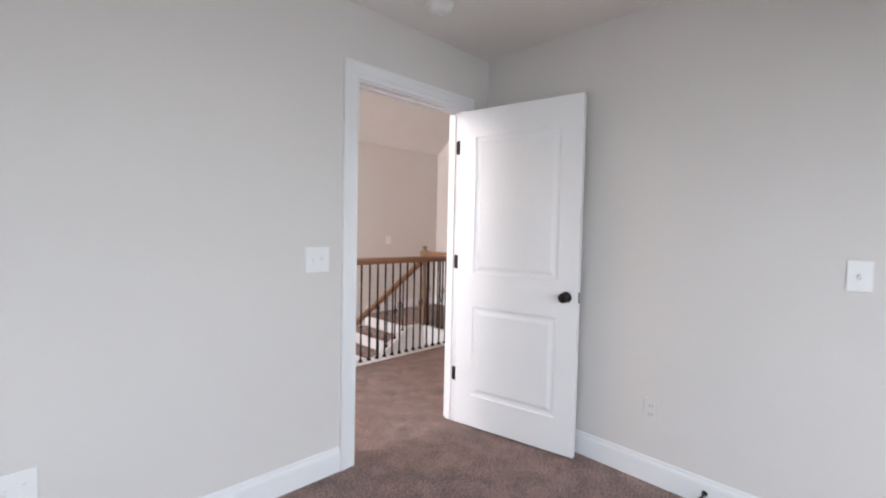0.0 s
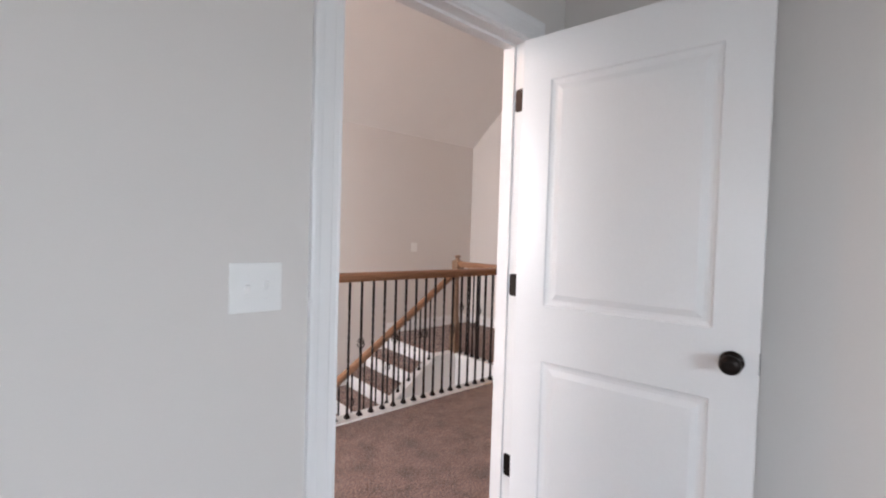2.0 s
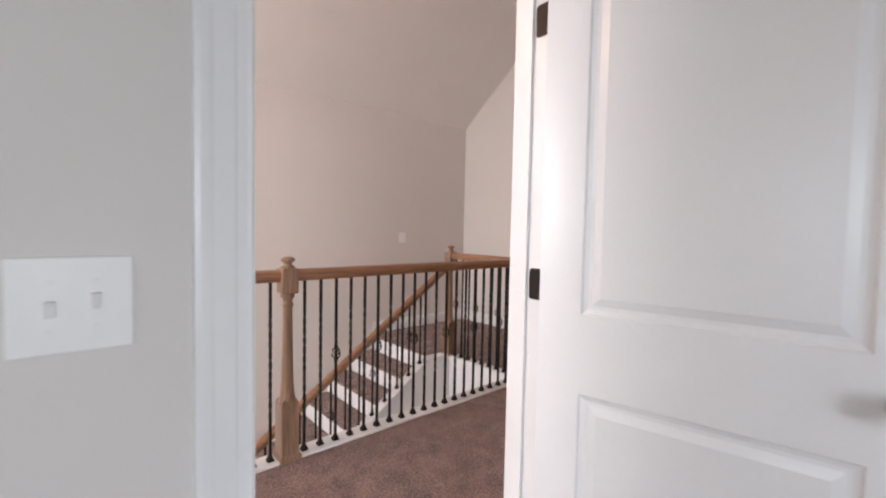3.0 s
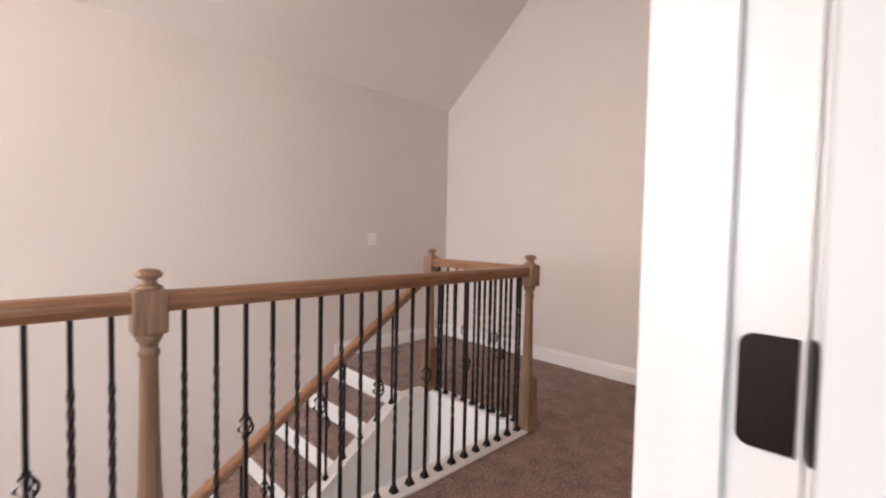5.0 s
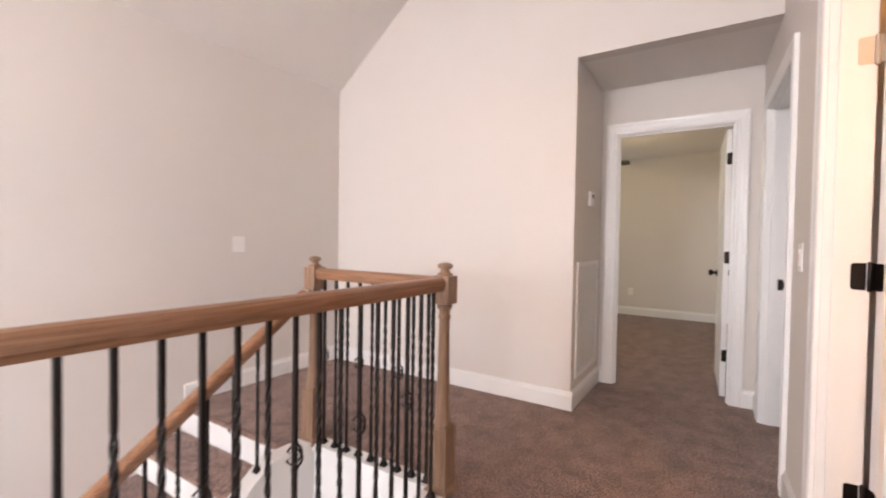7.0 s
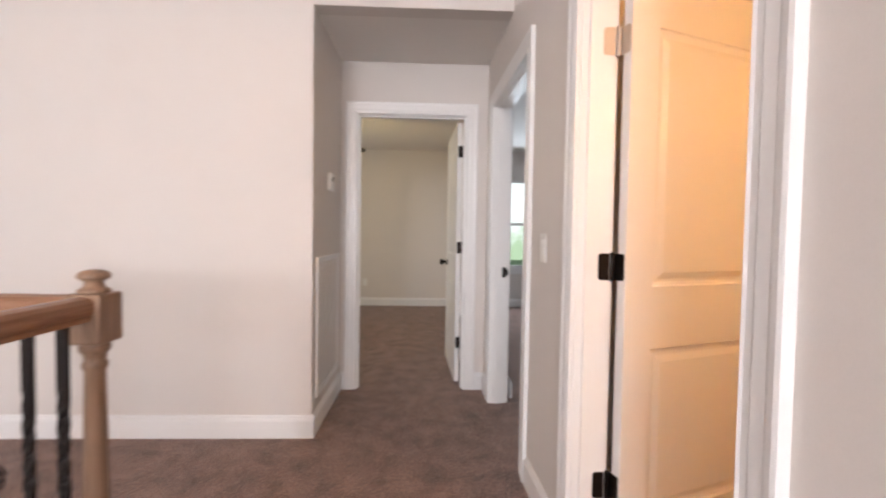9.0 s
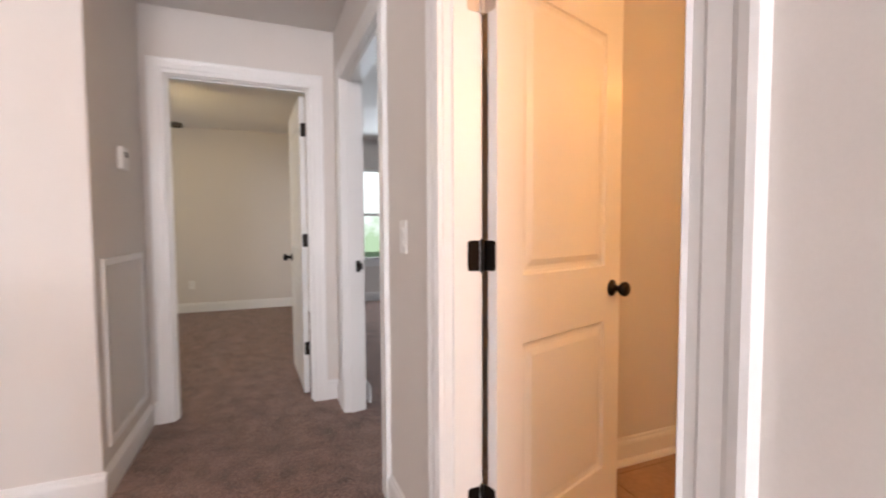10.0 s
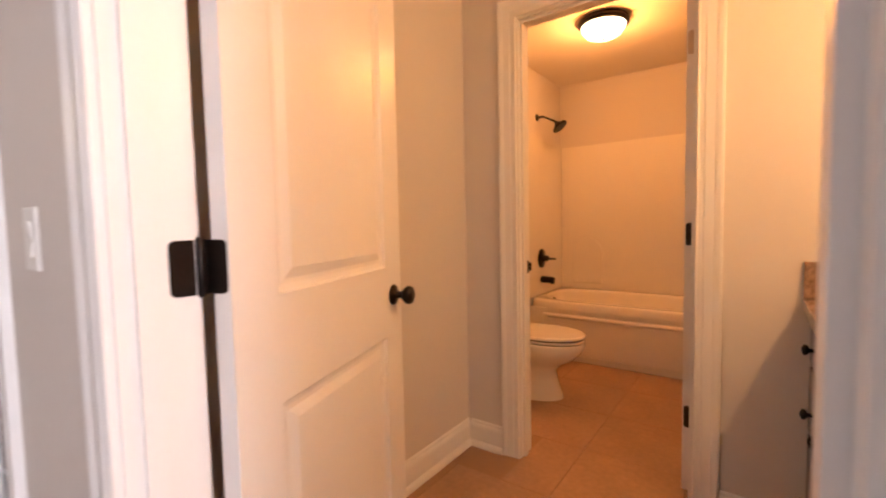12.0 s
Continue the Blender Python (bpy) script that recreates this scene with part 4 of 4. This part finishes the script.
head = part("spray_head", bm, BRONZE, shower)
head.matrix_basis = Matrix.Translation((TX1 - 0.165, -3.29, 1.985)) @ Matrix.Rotation(radians(40), 4, 'Y')
valve = empty("tub_valve", None, "dark bronze shower valve with lever", "valve")
bm = bmesh.new()
lathe(bm, [(0.085, -0.018), (0.083, -0.025), (0.050, -0.032), (0.028, -0.040), (0.026, -0.075), (0.018, -0.082)], (TX1, -3.33, 0.80), 'X', 28)
part("escutcheon", bm, BRONZE, valve)
boxes("lever", BRONZE, [(TX1 - 0.15, TX1 - 0.07, -3.342, -3.318, 0.790, 0.806)], valve, bevel=0.004)
spout = empty("tub_spout", None, "dark bronze tub spout", "spout")
bm = bmesh.new()
lathe(bm, [(0.030, -0.018), (0.030, -0.05), (0.026, -0.12), (0.022, -0.135)], (TX1, -3.33, 0.61), 'X', 20)
box(bm, TX1 - 0.134, TX1 - 0.105, -3.348, -3.312, 0.575, 0.61, 0.004)
part("spout_body", bm, BRONZE, spout)
over = empty("overflow_plate", None, "round dark bronze overflow plate", "overflow")
bm = bmesh.new()
lathe(bm, [(0.035, -0.10), (0.034, -0.112), (0.012, -0.116)], (TX1, -3.40, 0.41), 'X', 20)
part("cover", bm, BRONZE, over)

vanity = empty("vanity_cabinet", None, "dark wooden bathroom vanity with bronze knobs", "vanity")
CX = 1.172
boxes("body", CABINET, [(VX0, CX, VY + 0.003, -0.10, 0.09, 0.83), (VX0, CX - 0.06, VY + 0.003, -0.10, 0.0, 0.09)], vanity)
fronts = [("drawer_front", VY + 0.02, VY + 0.36, z0, z1) for z0, z1 in ((0.665, 0.81), (0.44, 0.645), (0.11, 0.42))]
for k in range(2):
    y0 = VY + 0.38 + k * 0.51
    fronts += [("drawer_front", y0, y0 + 0.49, 0.665, 0.81), ("cabinet_door", y0, y0 + 0.49, 0.11, 0.645)]
for nm, y0, y1, z0, z1 in fronts:
    bm = bmesh.new()
    box(bm, CX, CX + 0.018, y0, y1, z0, z1, 0.004)
    f = part(nm, bm, CABINET, vanity)
    bm = bmesh.new()
    lathe(bm, [(0.006, 0.017), (0.006, 0.032), (0.015, 0.038), (0.016, 0.046), (0.006, 0.051)], (CX, (y0 + y1) / 2 if nm == "drawer_front" else y0 + 0.05, (z0 + z1) / 2 if nm == "drawer_front" else 0.56), 'X', 14)
    part("knob", bm, BRONZE, f, "dark bronze knob")
top = tagged(boxes("countertop", GRANITE, [(VX0, CX + 0.040, VY + 0.002, -0.09, 0.831, 0.866), (VX0, VX0 + 0.02, VY + 0.022, -0.09, 0.867, 0.96), (VX0 + 0.0, CX + 0.038, VY + 0.002, VY + 0.021, 0.867, 0.985)], bevel=0.003), "speckled brown granite vanity top with splash", "countertop")
tagged(boxes("mirror", MIRROR, [(VX0 + 0.001, VX0 + 0.007, -1.35, -0.25, 1.0, 1.78)]), "frameless mirror above the vanity", "mirror")


# ---- outdoors ----
bm = bmesh.new()
ground_z = -3.0
g = bmesh.ops.create_grid(bm, x_segments=8, y_segments=8, size=1500)
for v in g["verts"]:
    v.co.z = ground_z
tagged(part("ground", bm, LAWN), "green lawn reaching to the horizon", "ground", kind="structure")


# glowing garden sheet far beyond the windows, overexposed daylight put into its colour
m = bpy.data.materials.new("far_garden_glow")
m.use_nodes = True
t = m.node_tree
t.nodes.remove(t.nodes["Principled BSDF"])
co = t.nodes.new("ShaderNodeTexCoord")
ns = t.nodes.new("ShaderNodeTexNoise")
ns.inputs["Scale"].default_value = 0.35
ns.inputs["Detail"].default_value = 7
ns.inputs["Roughness"].default_value = 0.65
sep = t.nodes.new("ShaderNodeSeparateXYZ")
up = t.nodes.new("ShaderNodeMapRange")
up.inputs["From Min"].default_value, up.inputs["From Max"].default_value = -2.0, 6.0
up.inputs["To Min"].default_value, up.inputs["To Max"].default_value = -0.22, 0.30
mix = t.nodes.new("ShaderNodeMath")
ramp = t.nodes.new("ShaderNodeValToRGB")
e = ramp.color_ramp.elements
e[0].position, e[1].position = 0.34, 0.66
e[0].color, e[1].color = (0.42, 0.55, 0.36, 1), (0.95, 1.0, 0.97, 1)
em = t.nodes.new("ShaderNodeEmission")
em.inputs["Strength"].default_value = 1.15
t.links.new(co.outputs["Object"], ns.inputs["Vector"])
t.links.new(co.outputs["Object"], sep.inputs[0])
t.links.new(sep.outputs["Z"], up.inputs["Value"])
t.links.new(ns.outputs["Fac"], mix.inputs[0])
t.links.new(up.outputs[0], mix.inputs[1])
t.links.new(mix.outputs[0], ramp.inputs[0])
t.links.new(ramp.outputs[0], em.inputs["Color"])
t.links.new(em.outputs[0], t.nodes["Material Output"].inputs["Surface"])
bm = bmesh.new()
box(bm, 75.0, 76.0, -70.0, 50.0, ground_z, 45.0)
tagged(part("backdrop", bm, m), "glowing sheet painted as washed-out trees and sky outside the window", "backdrop", kind="structure")


# ---- bathroom floor tiles ----
floor_bath = bpy.data.objects["floor_bath"]
TS, GAP = 0.45, 0.003
tiles = {}


def tile(x0, x1, y0, y1):
    w, d = round(x1 - x0, 3), round(y1 - y0, 3)
    if w < 0.01 or d < 0.01:
        return
    if (w, d) not in tiles:
        bm = bmesh.new()
        b = 0.0012
        lo = [bm.verts.new((px, py, -0.010)) for px, py in ((0, 0), (w, 0), (w, d), (0, d))]
        mid = [bm.verts.new((px, py, -b)) for px, py in ((0, 0), (w, 0), (w, d), (0, d))]
        hi = [bm.verts.new((px, py, 0)) for px, py in ((b, b), (w - b, b), (w - b, d - b), (b, d - b))]
        for a, c in ((lo, mid), (mid, hi)):
            for k in range(4):
                bm.faces.new((a[k], a[(k + 1) % 4], c[(k + 1) % 4], c[k]))
        bm.faces.new(hi)
        tiles[(w, d)] = mesh_of("tile", bm, TILE)
    ob = new("tile", tiles[(w, d)])
    ob.parent, ob.location = floor_bath, (x0, y0, 0.0)


for i in range(6):
    for j in range(9):
        xa, ya = VX0 + TS * i, 0.05 - TS * (j + 1)
        xb, yb = min(xa + TS - GAP, TX1), ya + TS - GAP
        if ya < VY - WT:
            if yb > VY - 0.02 or ya > VY - WT - 0.02:
                tile(max(xa, D5[0] + 0.002), min(xb, D5[1] - 0.002), ya, yb)
            elif yb > TUBY and ya < TUBY:
                tile(xa, xb, TUBY + 0.002, yb)
            elif ya >= TUBY:
                tile(xa, xb, ya, yb)
        elif yb > 0.0:
            tile(max(xa, D2[0]), min(xb, D2[1]), 0.0, yb)
            tile(xa, min(xb, VX1), ya, -0.003)
        else:
            tile(xa, min(xb, VX1), ya, yb)
